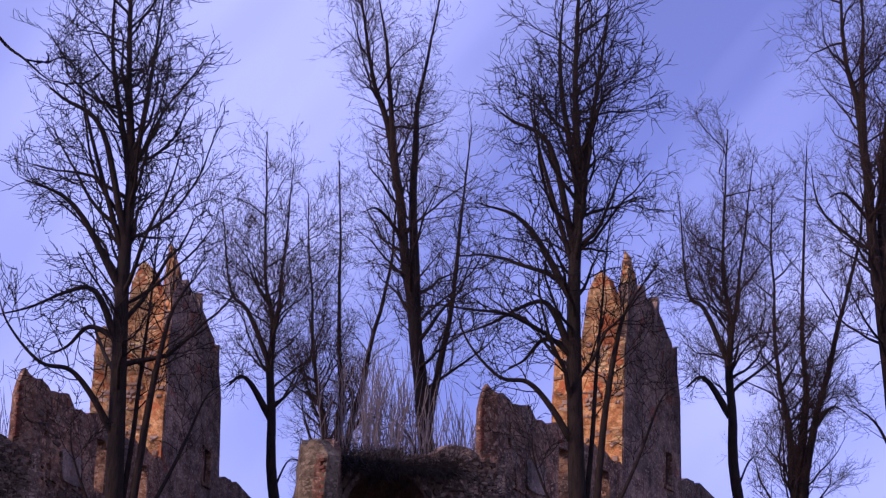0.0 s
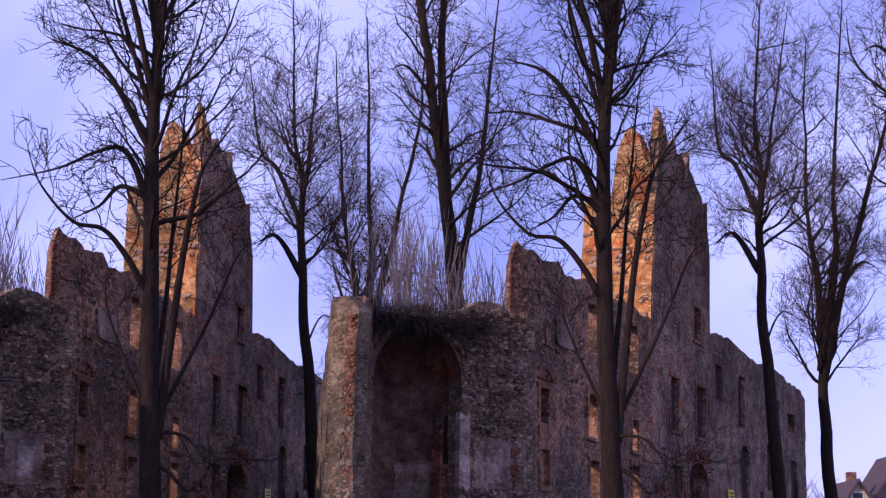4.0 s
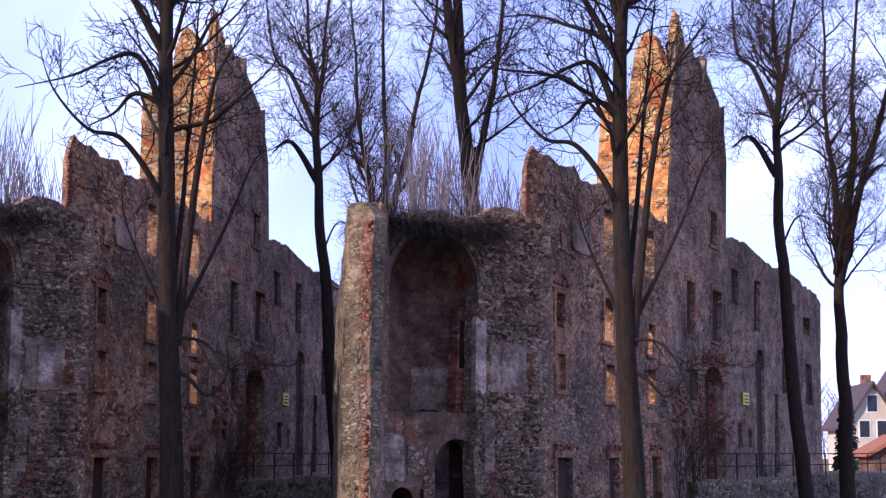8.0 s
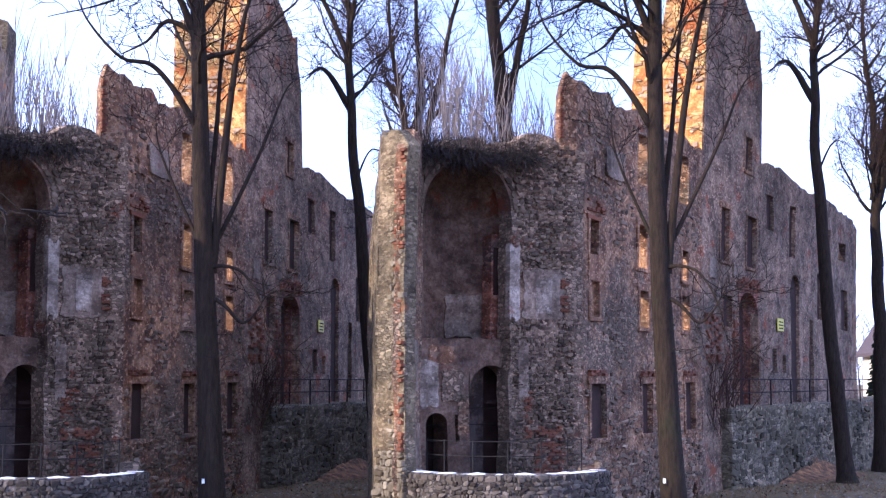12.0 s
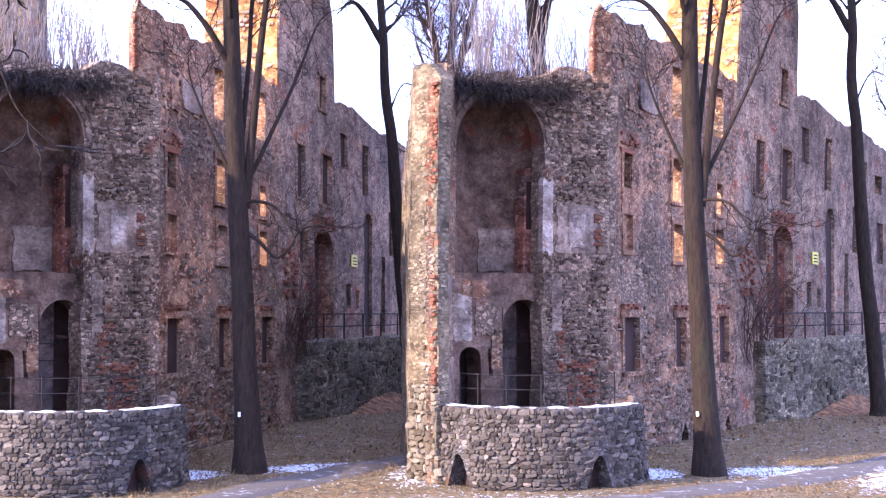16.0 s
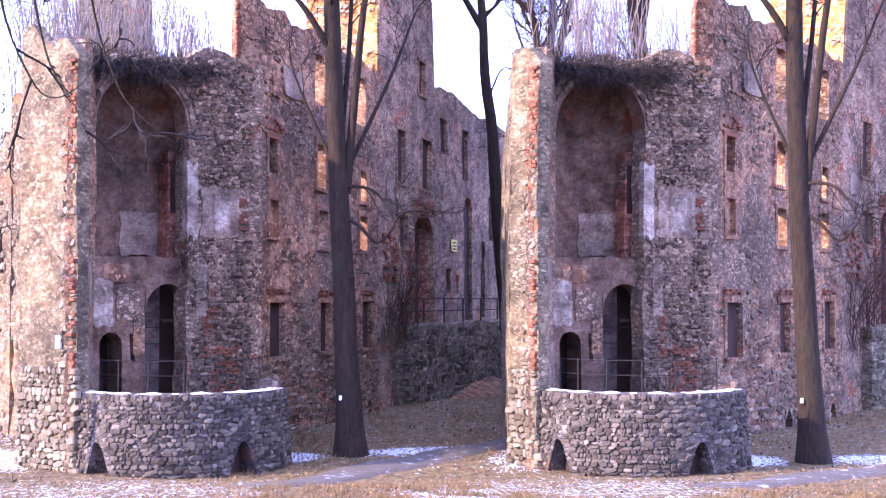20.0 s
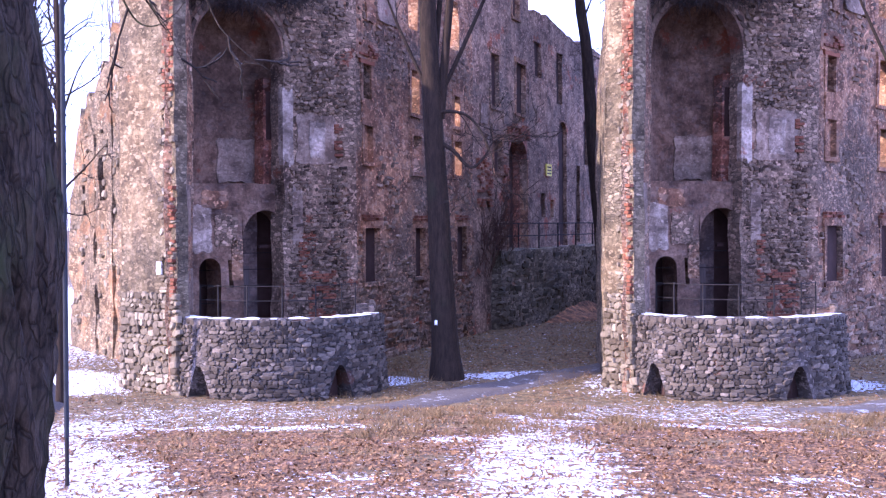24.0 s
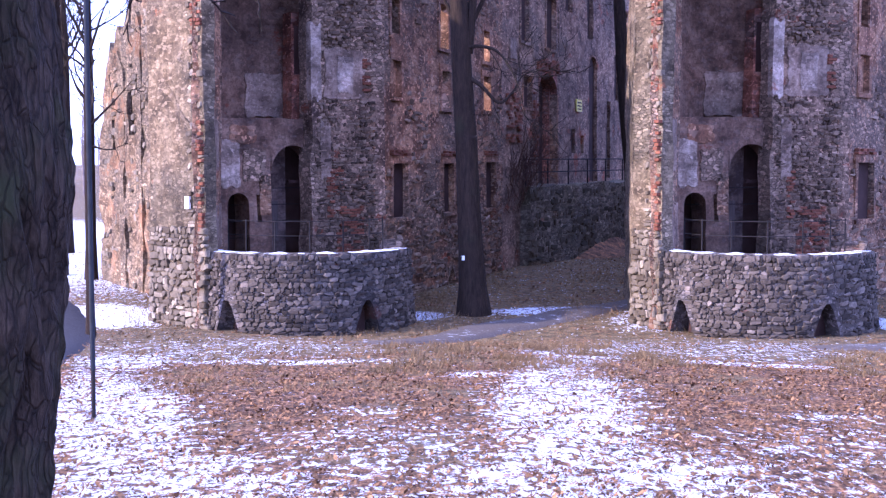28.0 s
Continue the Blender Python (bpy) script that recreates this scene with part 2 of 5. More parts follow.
yellow_paint = surface("yellow_enamel", lambda nt, pos: (ramp(nt, noisy(nt, pos, 9.0), [(0.3, (0.62, 0.55, 0.05)), (0.7, (0.75, 0.66, 0.08))]), None), 0.5)

# ---- building helpers ----


class Site:
    """Where a wing stands: turned about the camera's stand, its upper parts leaning a little outward."""
    def __init__(self, turn, lean):
        self.rot, self.lean = Matrix.Rotation(-radians(turn), 3, "Z"), lean
        self.out = Matrix.Rotation(-radians(turn + 4), 3, "Z") @ Vector((1, 0, 0))

    def at(self, p):
        p = Vector(p)
        return self.rot @ p + self.out * (self.lean * max(0.0, p.z - EYE.z) ** 2 / 50)


WEST, EAST = Site(0.0, 0.0), Site(18.45, 0.15)


def empty(name, at):
    e = new(name)
    e.location = at
    e.empty_display_size = 0.3
    return e


def where(ob):
    at = Vector(ob.location)
    while ob.parent:
        ob = ob.parent
        at += ob.location
    return at


def mesh_part(name, verts, faces, material, parent=None, label="", smooth=False):
    """One mesh object from world coordinates, its origin at its base, under parent if given."""
    a = np.array([tuple(v) for v in verts], float).reshape(-1, 3)
    o = Vector(((a[:, 0].min() + a[:, 0].max()) / 2, (a[:, 1].min() + a[:, 1].max()) / 2, a[:, 2].min()))
    me = bpy.data.meshes.new(name)
    me.from_pydata((a - np.array(o)).tolist(), [], faces)
    if smooth:
        me.polygons.foreach_set("use_smooth", [True] * len(me.polygons))
    me.materials.append(material)
    me.update()
    ob = new(name, me)
    ob.location = o - (where(parent) if parent else Vector())
    ob.parent = parent
    if label:
        ob["label"] = label
    return ob


def part(name, bm, material, parent=None, label="", smooth=False):
    bmesh.ops.recalc_face_normals(bm, faces=bm.faces)
    bm.verts.index_update()
    ob = mesh_part(name, [v.co.copy() for v in bm.verts], [[v.index for v in f.verts] for f in bm.faces], material, parent, label, smooth)
    bm.free()
    return ob


def interp(profile, s):
    if s <= profile[0][0]:
        return profile[0][1]
    for (a, za), (b, zb) in zip(profile, profile[1:]):
        if s <= b:
            return za + (zb - za) * (s - a) / max(1e-6, b - a)
    return profile[-1][1]


class Plane:
    """An upright wall line from p to q on a site: s metres along it, z up, d metres back from its face."""
    def __init__(self, site, p, q):
        self.site, self.p = site, Vector((*p, 0))
        self.u = (Vector((*q, 0)) - self.p).normalized()
        self.n = Vector((self.u.y, -self.u.x, 0))

    def at(self, s, z, d=0.0):
        return self.site.at(self.p + self.u * s - self.n * d + Vector((0, 0, z)))

    def turn(self):
        u, n = self.site.rot @ self.u, self.site.rot @ self.n
        return Matrix((u, -n, (0, 0, 1))).transposed().to_4x4()


def rough_wall(name, pl, s0, s1, z0, profile, thick, holes, material, parent, step=0.45, jag=0.06, ragged=0.22, label="", seed=1):
    """A wall with a broken top line and holes (s0, s1, z0, z1) clean through, its faces uneven."""
    tops = [z for s, z in profile]
    cs = sorted({round(v, 3) for v in [s0, s1] + [h[i] for h in holes for i in (0, 1)] + [s for s, z in profile if s0 < s < s1]})
    out = []
    for a, b in zip(cs, cs[1:]):
        k = max(1, round((b - a) / step))
        out += [a + (b - a) * i / k for i in range(k)]
    cs = out + [cs[-1]]
    zz = sorted({round(v, 3) for v in [z0, max(tops) + 0.4] + [h[i] for h in holes for i in (2, 3)]})
    out = []
    for a, b in zip(zz, zz[1:]):
        k = max(1, round((b - a) / step))
        out += [a + (b - a) * i / k for i in range(k)]
    zz = out + [zz[-1]]
    top = []
    for s in cs:
        w = noise.noise(Vector((s * 1.9, seed * 7.3, 0.0))) + 0.6 * noise.noise(Vector((s * 5.1, seed * 3.1, 4.0)))
        top.append(interp(profile, s) + ragged * w)

    def solid(i, j):
        if i < 0 or j < 0 or i >= len(cs) - 1 or j >= len(zz) - 1:
            return False
        if zz[j] >= max(top[i], top[i + 1]) - 0.01:
            return False
        c, z = (cs[i] + cs[i + 1]) / 2, (zz[j] + zz[j + 1]) / 2
        return not any(h[0] < c < h[1] and h[2] < z < h[3] for h in holes)

    verts, faces, index = [], [], {}

    def vert(i, j, back):
        key = (i, j, back)
        if key not in index:
            s, z = cs[i], min(zz[j], top[i])
            w = noise.noise_vector(Vector((s * 1.3 + seed, z * 1.3, 3.0 * back)))
            inner = 0 < i < len(cs) - 1
            d = thick * back + jag * w.x
            index[key] = len(verts)
            verts.append(pl.at(s + (jag * 0.8 * w.y if inner else 0.0), z + jag * 0.6 * w.z * (j > 0), d))
        return index[key]

    for i in range(len(cs) - 1):
        for j in range(len(zz) - 1):
            if not solid(i, j):
                continue
            faces.append([vert(i, j, 0), vert(i + 1, j, 0), vert(i + 1, j + 1, 0), vert(i, j + 1, 0)])
            faces.append([vert(i, j, 1), vert(i, j + 1, 1), vert(i + 1, j + 1, 1), vert(i + 1, j, 1)])
            for (a, b), (ci, cj) in ((((i, j), (i, j + 1)), (i - 1, j)), (((i + 1, j + 1), (i + 1, j)), (i + 1, j)),
                                     (((i + 1, j), (i, j)), (i, j - 1)), (((i, j + 1), (i + 1, j + 1)), (i, j + 1))):
                if not solid(ci, cj):
                    faces.append([vert(*a, 0), vert(*b, 0), vert(*b, 1), vert(*a, 1)])
    return mesh_part(name, verts, faces, material, parent, label)


def box(pl, s0, s1, z0, z1, d0, d1, name, material, parent, label="", bev=0.0, jag=0.0):
    """A block on a wall line, d0 to d1 metres back."""
    bm = bmesh.new()
    vs = [bm.verts.new((s, d, z)) for s in (s0, s1) for d in (d0, d1) for z in (z0, z1)]
    for f in ((0, 1, 3, 2), (4, 6, 7, 5), (0, 4, 5, 1), (2, 3, 7, 6), (0, 2, 6, 4), (1, 5, 7, 3)):
        bm.faces.new([vs[k] for k in f])
    if bev:
        bmesh.ops.bevel(bm, geom=bm.edges[:], offset=bev, segments=1, affect="EDGES")
    for v in bm.verts:
        w = noise.noise_vector(v.co * 2.3) * jag
        v.co = pl.at(v.co.x + w.x, v.co.z + w.z, v.co.y + w.y)
    return part(name, bm, material, parent, label)


def patch(pl, s0, s1, z0, z1, d, name, material, parent, label="", seed=1, thick=0.06):
    """A remnant of plaster with a torn outline."""
    bm = bmesh.new()
    ring = []
    for k in range(44):
        a = 2 * math.pi * k / 44
        c, s = math.cos(a), math.sin(a)
        m = max(abs(c), abs(s))
        w = 1.0 + 0.16 * noise.noise(Vector((c * 2.2, s * 2.2, seed * 3.7))) + 0.10 * noise.noise(Vector((c * 7, s * 7, seed * 1.3)))
        ring.append(((s0 + s1) / 2 + (s1 - s0) / 2 * c / m * w, (z0 + z1) / 2 + (z1 - z0) / 2 * s / m * w))
    fr, bk = [[bm.verts.new(pl.at(s, z, dd)) for s, z in ring] for dd in (d, d + thick + 0.2)]
    bm.faces.new(fr)
    for k in range(44):
        bm.faces.new((fr[k], bk[k], bk[(k + 1) % 44], fr[(k + 1) % 44]))
    return part(name, bm, material, parent, label)


def arch_fill(pl, s0, s1, spring, top, d0, d1, name, material, parent, label="", n=10):
    """The masonry over a round-headed opening, between the arch's curve and its square head."""
    bm = bmesh.new()
    mid, half, rise = (s0 + s1) / 2, (s1 - s0) / 2, top - spring
    rows = []
    for k in range(2 * n + 1):
        a = math.pi * k / (2 * n)
        s, z = mid - half * math.cos(a), spring + rise * math.sin(a)
        rows.append([bm.verts.new(pl.at(s, zz, d)) for d in (d0, d1) for zz in (z, top + 0.05)])
    for a, b in zip(rows, rows[1:]):
        for f in ((a[0], b[0], b[1], a[1]), (a[2], a[3], b[3], b[2]), (a[0], a[2], b[2], b[0]), (a[1], b[1], b[3], a[3])):
            bm.faces.new(f)
    return part(name, bm, material, parent, label)


def tube(verts, faces, pts, radii, n):
    base = len(verts)
    ref = Vector((0.31, 0.17, 0.93))
    for k, p in enumerate(pts):
        t = (pts[min(k + 1, len(pts) - 1)] - pts[max(k - 1, 0)]).normalized()
        a = t.cross(ref)
        if a.length < 1e-3:
            a = t.cross(Vector((1, 0, 0)))
        a.normalize()
        b = t.cross(a)
        for j in range(n):
            w = 2 * math.pi * j / n
            verts.append(p + (a * math.cos(w) + b * math.sin(w)) * radii[k])
    for k in range(len(pts) - 1):
        for j in range(n):
            i0, i1 = base + k * n + j, base + k * n + (j + 1) % n
            faces.append((i0, i1, i1 + n, i0 + n))
    faces.append(tuple(base + (len(pts) - 1) * n + j for j in range(n)))


def rod(name, pts, r, material, parent=None, label="", n=6):
    v, f = [], []
    tube(v, f, [Vector(p) for p in pts], [r] * len(pts), n)
    f.append(tuple(reversed(range(n))))
    return mesh_part(name, v, f, material, parent, label)


# ---- ground ----


def smooth(a, b, x):
    t = min(1.0, max(0.0, (x - a) / (b - a)))
    return t * t * (3 - 2 * t)


def height(x, y):
    """The bank under the camera falls to the level strip before the ruins."""
    r = math.hypot(x, y)
    z = -2.1 * min(1.0, max(0.0, (r - 0.5) / 29.0)) if y > 0 or r < 30 else -2.1
    z += 0.10 * noise.noise(Vector((x * 0.22, y * 0.22, 0))) * smooth(0, 6, r) * (1 - smooth(60, 120, r))
    z += 0.03 * noise.noise(Vector((x * 1.1, y * 1.1, 5))) * (1 - smooth(40, 60, r))
    return z


# snow drifts: middle, half widths, turn, depth; the same before either wing
DRIFTS = [(-15.0, 66.0, 7.0, 26.0, 0.27, 0.62), (-6.9, 34.4, 1.5, 2.7, 0.35, 0.64)]
for turn in (0.0, radians(-18.45)):
    for x, y, rx, ry, r, amount in ((-2.9, 26.4, 3.6, 3.4, 25, 0.455), (-2.0, 22.9, 2.3, 0.55, -8, 0.50), (-4.6, 23.5, 1.0, 2.6, 12, 0.50), (-3.2, 15.6, 1.0, 7.6, 13, 0.525),
                                    (-1.75, 9.8, 1.6, 2.6, 10, 0.512), (-0.3, 15.0, 0.7, 0.5, 0, 0.47), (0.1, 11.9, 1.7, 2.6, 0, 0.465), (0.3, 8.0, 2.6, 2.2, 0, 0.50), (1.1, 20.2, 0.5, 0.7, 0, 0.51),
                                    (0.5, 33.7, 0.7, 1.1, 0, 0.60), (3.6, 34.6, 2.0, 1.0, 20, 0.53), (6.4, 33.5, 1.2, 3.0, -20, 0.52)):
        DRIFTS.append((x * math.cos(turn) - y * math.sin(turn), x * math.sin(turn) + y * math.cos(turn), rx, ry, radians(r) + turn, amount))


def drifted(x, y):
    """How far a place lies under the drifts, 0 to 1."""
    best = 0.0
    for cx, cy, rx, ry, turn, amount in DRIFTS:
        dx, dy = x - cx, y - cy
        u, v = dx * math.cos(turn) + dy * math.sin(turn), -dx * math.sin(turn) + dy * math.cos(turn)
        best = max(best, 1 - smooth(0.55, 1.25, math.hypot(u / rx, v / ry)))
    return best


def ground_colour(nt, pos):
    litter = ramp(nt, noisy(nt, pos, 17.0, 6, 0.72, (1.0, 0.45, 1.0)), [(0.36, (0.020, 0.011, 0.006)), (0.47, (0.11, 0.057, 0.026)), (0.57, (0.27, 0.150, 0.066)), (0.68, (0.46, 0.30, 0.15))])
    grass = ramp(nt, noisy(nt, pos, 22.0, 7, 0.8), [(0.34, (0.045, 0.036, 0.015)), (0.66, (0.26, 0.195, 0.092))])
    patchy = ramp(nt, noisy(nt, pos, 4.2, 6, 0.75), [(0.36, (0.30,) * 3), (0.52, (1.0,) * 3), (0.68, (1.7, 1.55, 1.35))])
    litter, grass = blend(nt, 1.0, litter, patchy, "MULTIPLY"), blend(nt, 1.0, grass, patchy, "MULTIPLY")
    # thin dry grass on the level strip before the walls
    flat_pos = nt.nodes.new("ShaderNodeVectorMath")
    flat_pos.operation = "MULTIPLY"
    flat_pos.inputs[1].default_value = (1, 1, 0)
    nt.links.new(pos, flat_pos.inputs[0])
    far = nt.nodes.new("ShaderNodeVectorMath")
    far.operation = "LENGTH"
    nt.links.new(flat_pos.outputs["Vector"], far.inputs[0])
    level = nt.nodes.new("ShaderNodeMapRange")
    level.inputs["From Min"].default_value, level.inputs["From Max"].default_value = 22.0, 25.0
    level.inputs["To Min"].default_value, level.inputs["To Max"].default_value = 0.0, 0.22
    nt.links.new(far.outputs["Value"], level.inputs["Value"])
    turf = nt.nodes.new("ShaderNodeMath")
    turf.operation = "ADD"
    nt.links.new(noisy(nt, pos, 0.6, 5, 0.65), turf.inputs[0])
    nt.links.new(level.outputs["Result"], turf.inputs[1])
    col = blend(nt, ramp(nt, turf.outputs[0], [(0.50, (0, 0, 0)), (0.64, (0.85,) * 3)]), litter, grass)
    # snow lies in drifts
    drift = None
    for x, y, rx, ry, turn, amount in DRIFTS:
        mpn = nt.nodes.new("ShaderNodeMapping")
        mpn.vector_type = "TEXTURE"
        mpn.inputs["Location"].default_value, mpn.inputs["Rotation"].default_value = (x, y, 0), (0, 0, turn)
        mpn.inputs["Scale"].default_value = (rx, ry, 1e4)
        nt.links.new(pos, mpn.inputs["Vector"])
        ln = nt.nodes.new("ShaderNodeVectorMath")
        ln.operation = "LENGTH"
        nt.links.new(mpn.outputs["Vector"], ln.inputs[0])
        mr = nt.nodes.new("ShaderNodeMapRange")
        mr.inputs["From Min"].default_value, mr.inputs["From Max"].default_value = 1.25, 0.55
        mr.inputs["To Min"].default_value, mr.inputs["To Max"].default_value = 0.39, amount
        nt.links.new(ln.outputs["Value"], mr.inputs["Value"])
        if drift is None:
            drift = mr.outputs["Result"]
        else:
            mxm = nt.nodes.new("ShaderNodeMath")
            mxm.operation = "MAXIMUM"
            nt.links.new(drift, mxm.inputs[0])
            nt.links.new(mr.outputs["Result"], mxm.inputs[1])
            drift = mxm.outputs[0]
    n1 = noisy(nt, pos, 3.4, 6, 0.75)
    n2 = noisy(nt, pos, 13.0, 4, 0.65, (1.0, 0.38, 1.0))
    mixn = blend(nt, 0.6, n1, n2)
    add = nt.nodes.new("ShaderNodeMath")
    add.operation = "ADD"
    nt.links.new(mixn, add.inputs[0])
    nt.links.new(drift, add.inputs[1])
    sub = nt.nodes.new("ShaderNodeMath")
    sub.operation, sub.inputs[1].default_value = "SUBTRACT", 0.42
    nt.links.new(add.outputs[0], sub.inputs[0])
    mask = ramp(nt, sub.outputs[0], [(0.555, (0, 0, 0)), (0.60, (1, 1, 1))])
    col = blend(nt, mask, col, (0.72, 0.75, 0.83))
    return col, noisy(nt, pos, 9.0, 8, 0.75)


ground_mat = surface("leaf_litter_and_snow", ground_colour, 0.95, 0.9, 0.06)
path_mat = surface("gravel_path", lambda nt, pos: (blend(nt, ramp(nt, noisy(nt, pos, 2.2, 8, 0.8), [(0.56, (0, 0, 0)), (0.64, (0.6,) * 3)]),
                   ramp(nt, noisy(nt, pos, 25.0, 6), [(0.3, (0.060, 0.049, 0.040)), (0.7, (0.135, 0.112, 0.094))]), (0.66, 0.68, 0.74)), noisy(nt, pos, 30.0)), 0.9, 0.6, 0.01)
asphalt_mat = surface("asphalt", lambda nt, pos: (ramp(nt, noisy(nt, pos, 20.0, 6), [(0.3, (0.030, 0.029, 0.031)), (0.7, (0.065, 0.062, 0.066))]), noisy(nt, pos, 40.0)), 0.95, 0.4, 0.01, gloss=0.05)


def ground_sheet():
    rings, r = [0.0], 0.6
    while r < 4000:
        rings.append(r)
        r *= 1.045 if r < 60 else 1.25
    angles = [radians(-40 + 100 * k / 230) for k in range(231)] + [radians(60 + 260 * k / 40) for k in range(1, 40)]
    n, verts, faces = len(angles), [(0, 0, height(0, 0))], []
    for r in rings[1:]:
        for a in angles:
            x, y = r * math.sin(a), r * math.cos(a)
            verts.append((x, y, height(x, y)))
    for j in range(n):
        faces.append((0, 1 + (j + 1) % n, 1 + j))
        for i in range(len(rings) - 2):
            a, b = 1 + i * n + j, 1 + i * n + (j + 1) % n
            faces.append((a, b, b + n, a + n))
    g = mesh_part("ground", verts, faces, ground_mat, None, "", True)
    tagged(g, "brown leaf litter and dry grass under patchy melting snow", "ground", kind="structure")


def strip(name, line, width, material, label, category):
    verts, faces = [], []
    pts = []
    for (x0, y0), (x1, y1) in zip(line, line[1:]):
        k = max(2, int(math.hypot(x1 - x0, y1 - y0) / 0.8))
        pts += [(x0 + (x1 - x0) * i / k, y0 + (y1 - y0) * i / k) for i in range(k)]
    pts.append(line[-1])
    for k, p in enumerate(pts):
        a, b = pts[max(0, k - 1)], pts[min(len(pts) - 1, k + 1)]
        t = Vector((b[0] - a[0], b[1] - a[1], 0)).normalized()
        for j in range(7):
            w = width * (j / 6 - 0.5) * (1 + 0.10 * noise.noise(Vector((k * 0.35, j // 4 * 9.0, 2.0))))
            x, y = p[0] + t.y * w, p[1] - t.x * w
            edge = 0.0 if 0 < j < 6 and 0 < k < len(pts) - 1 else -0.14
            verts.append((x, y, height(x, y) + 0.06 + edge))
    for k in range(len(pts) - 1):
        for j in range(6):
            a = k * 7 + j
            faces.append((a, a + 7, a + 8, a + 1))
    tagged(mesh_part(name, verts, faces, material, None, "", True), label, category, kind="structure")


ground_sheet()
for site in (WEST, EAST):
    way = [(-1.0, 27.0), (0.2, 28.2), (1.8, 30.8), (3.5, 32.6), (6.3, 36.6), (10, 43), (16, 52)]
    strip("path", [tuple(site.at((x, y, 0)).xy) for x, y in way], 1.5, path_mat, "trodden grey gravel path with thin snow across the grass", "path")
strip("road", [(-5.4, 17), (-6.4, 22.5), (-7.3, 29.5), (-8.05, 32.4), (-9.1, 35.8), (-12.5, 45), (-19, 70), (-32, 120)], 2.4, asphalt_mat, "wet grey asphalt lane leading past the ruin", "road")

# ---- the ruined wings ----
BEND, END = (-0.58, 36.8), (13.4, 74.3)
STONES = []
for k in range(10):
    rng = random.Random(40 + k)
    bm = bmesh.new()
    n = rng.choice((4, 5, 5, 6))
    outline = []
    for j in range(n):
        a = 2 * math.pi * (j + rng.uniform(-0.2, 0.2)) / n + 0.785
        q = 0.52 / max(abs(math.cos(a)), abs(math.sin(a))) * rng.uniform(0.90, 1.04)
        outline.append((q * math.cos(a), q * math.sin(a)))
    tilt = rng.uniform(-0.25, 0.25)
    rows = [[bm.verts.new((x * w, d + tilt * z * (d < 0), z * w)) for x, z in outline] for d, w in ((0.5, 1.0), (-0.32, 1.0), (-0.60, 0.84))]
    for lo, hi in zip(rows, rows[1:]):
        for j in range(n):
            bm.faces.new((lo[j], lo[(j + 1) % n], hi[(j + 1) % n], hi[j]))
    tip = bm.verts.new((rng.uniform(-0.2, 0.2), -0.66, rng.uniform(-0.2, 0.2)))
    for j in range(n):
        bm.faces.new((rows[2][j], rows[2][(j + 1) % n], tip))
    bmesh.ops.recalc_face_normals(bm, faces=bm.faces)
    me = bpy.data.meshes.new("stone")
    bm.to_mesh(me)
    bm.free()
    STONES.append(me)
BRICK = bpy.data.meshes.new("brick")
bm = bmesh.new()
bmesh.ops.create_cube(bm, size=1.0)
bmesh.ops.bevel(bm, geom=bm.edges[:], offset=0.06, segments=1, affect="EDGES")
bm.to_mesh(BRICK)
bm.free()
PIECE = {}


def piece_mesh(me, material):
    key = (me.name, material.name)
    if key not in PIECE:
        PIECE[key] = me.copy()
        PIECE[key].materials.clear()
        PIECE[key].materials.append(material)
    return PIECE[key]


def place_piece(name, me, material, parent, at, turn, size):
    ob = new(name, piece_mesh(me, material))
    ob.parent = parent
    ob.matrix_local = Matrix.Translation(Vector(at) - where(parent)) @ turn @ Matrix.Diagonal((*size, 1))
    return ob


def courses(s0, s1, z0, z1, wide, high, seed):
    """Uneven courses of rubble: middle s, middle z, width, height."""
    rng = random.Random(seed)
    z = z0
    while z < z1 - 0.03:
        h = high * rng.uniform(0.6, 1.5)
        s = s0 - rng.uniform(0, wide)
        while s < s1:
            w = wide * rng.choice((0.45, 0.7, 0.9, 1.1, 1.4, 1.9)) * rng.uniform(0.85, 1.15)
            yield s + w / 2, z + h / 2 + rng.uniform(-0.2, 0.2) * h, w, h * rng.uniform(0.85, 1.1)
            s += w
        z += h * 0.97


def stone_field(parent, frame_at, s0, s1, z0, z1, wide, high, material, seed, keep=None, limit=300, name="stone", proud=0.05, spin=7, loose_label="small field stones in mortar"):
    """Stones laid on a face; the first `limit` are pieces of their own, the rest one joined mesh."""
    rng = random.Random(seed + 1)
    rest_v, rest_f, count = [], [], 0
    for s, z, w, h in courses(s0, s1, z0, z1, wide, high, seed):
        if s < s0 or s > s1 or (keep and not keep(s, z, rng)):
            continue
        at, turn = frame_at(s, z)
        me = rng.choice(STONES)
        size = (w * 1.02, 0.11, h * 1.04)
        m = turn @ pose(0, 0, 0, rng.uniform(-4, 4), rng.uniform(-spin, spin), rng.uniform(-5, 5))
        at = at + turn.to_3x3() @ Vector((0, 0.03 - rng.uniform(0, proud), 0))
        if count < limit:
            place_piece(name, me, material, parent, at, m, size)
            count += 1
        else:
            full = Matrix.Translation(at) @ m @ Matrix.Diagonal((*size, 1))
            b = len(rest_v)
            rest_v += [full @ v.co for v in me.vertices]
            rest_f += [tuple(b + i for i in p.vertices) for p in me.polygons]
    if rest_v:
        tagged(mesh_part("rubble_fill", rest_v, rest_f, material, parent, loose_label), kind="stuff")


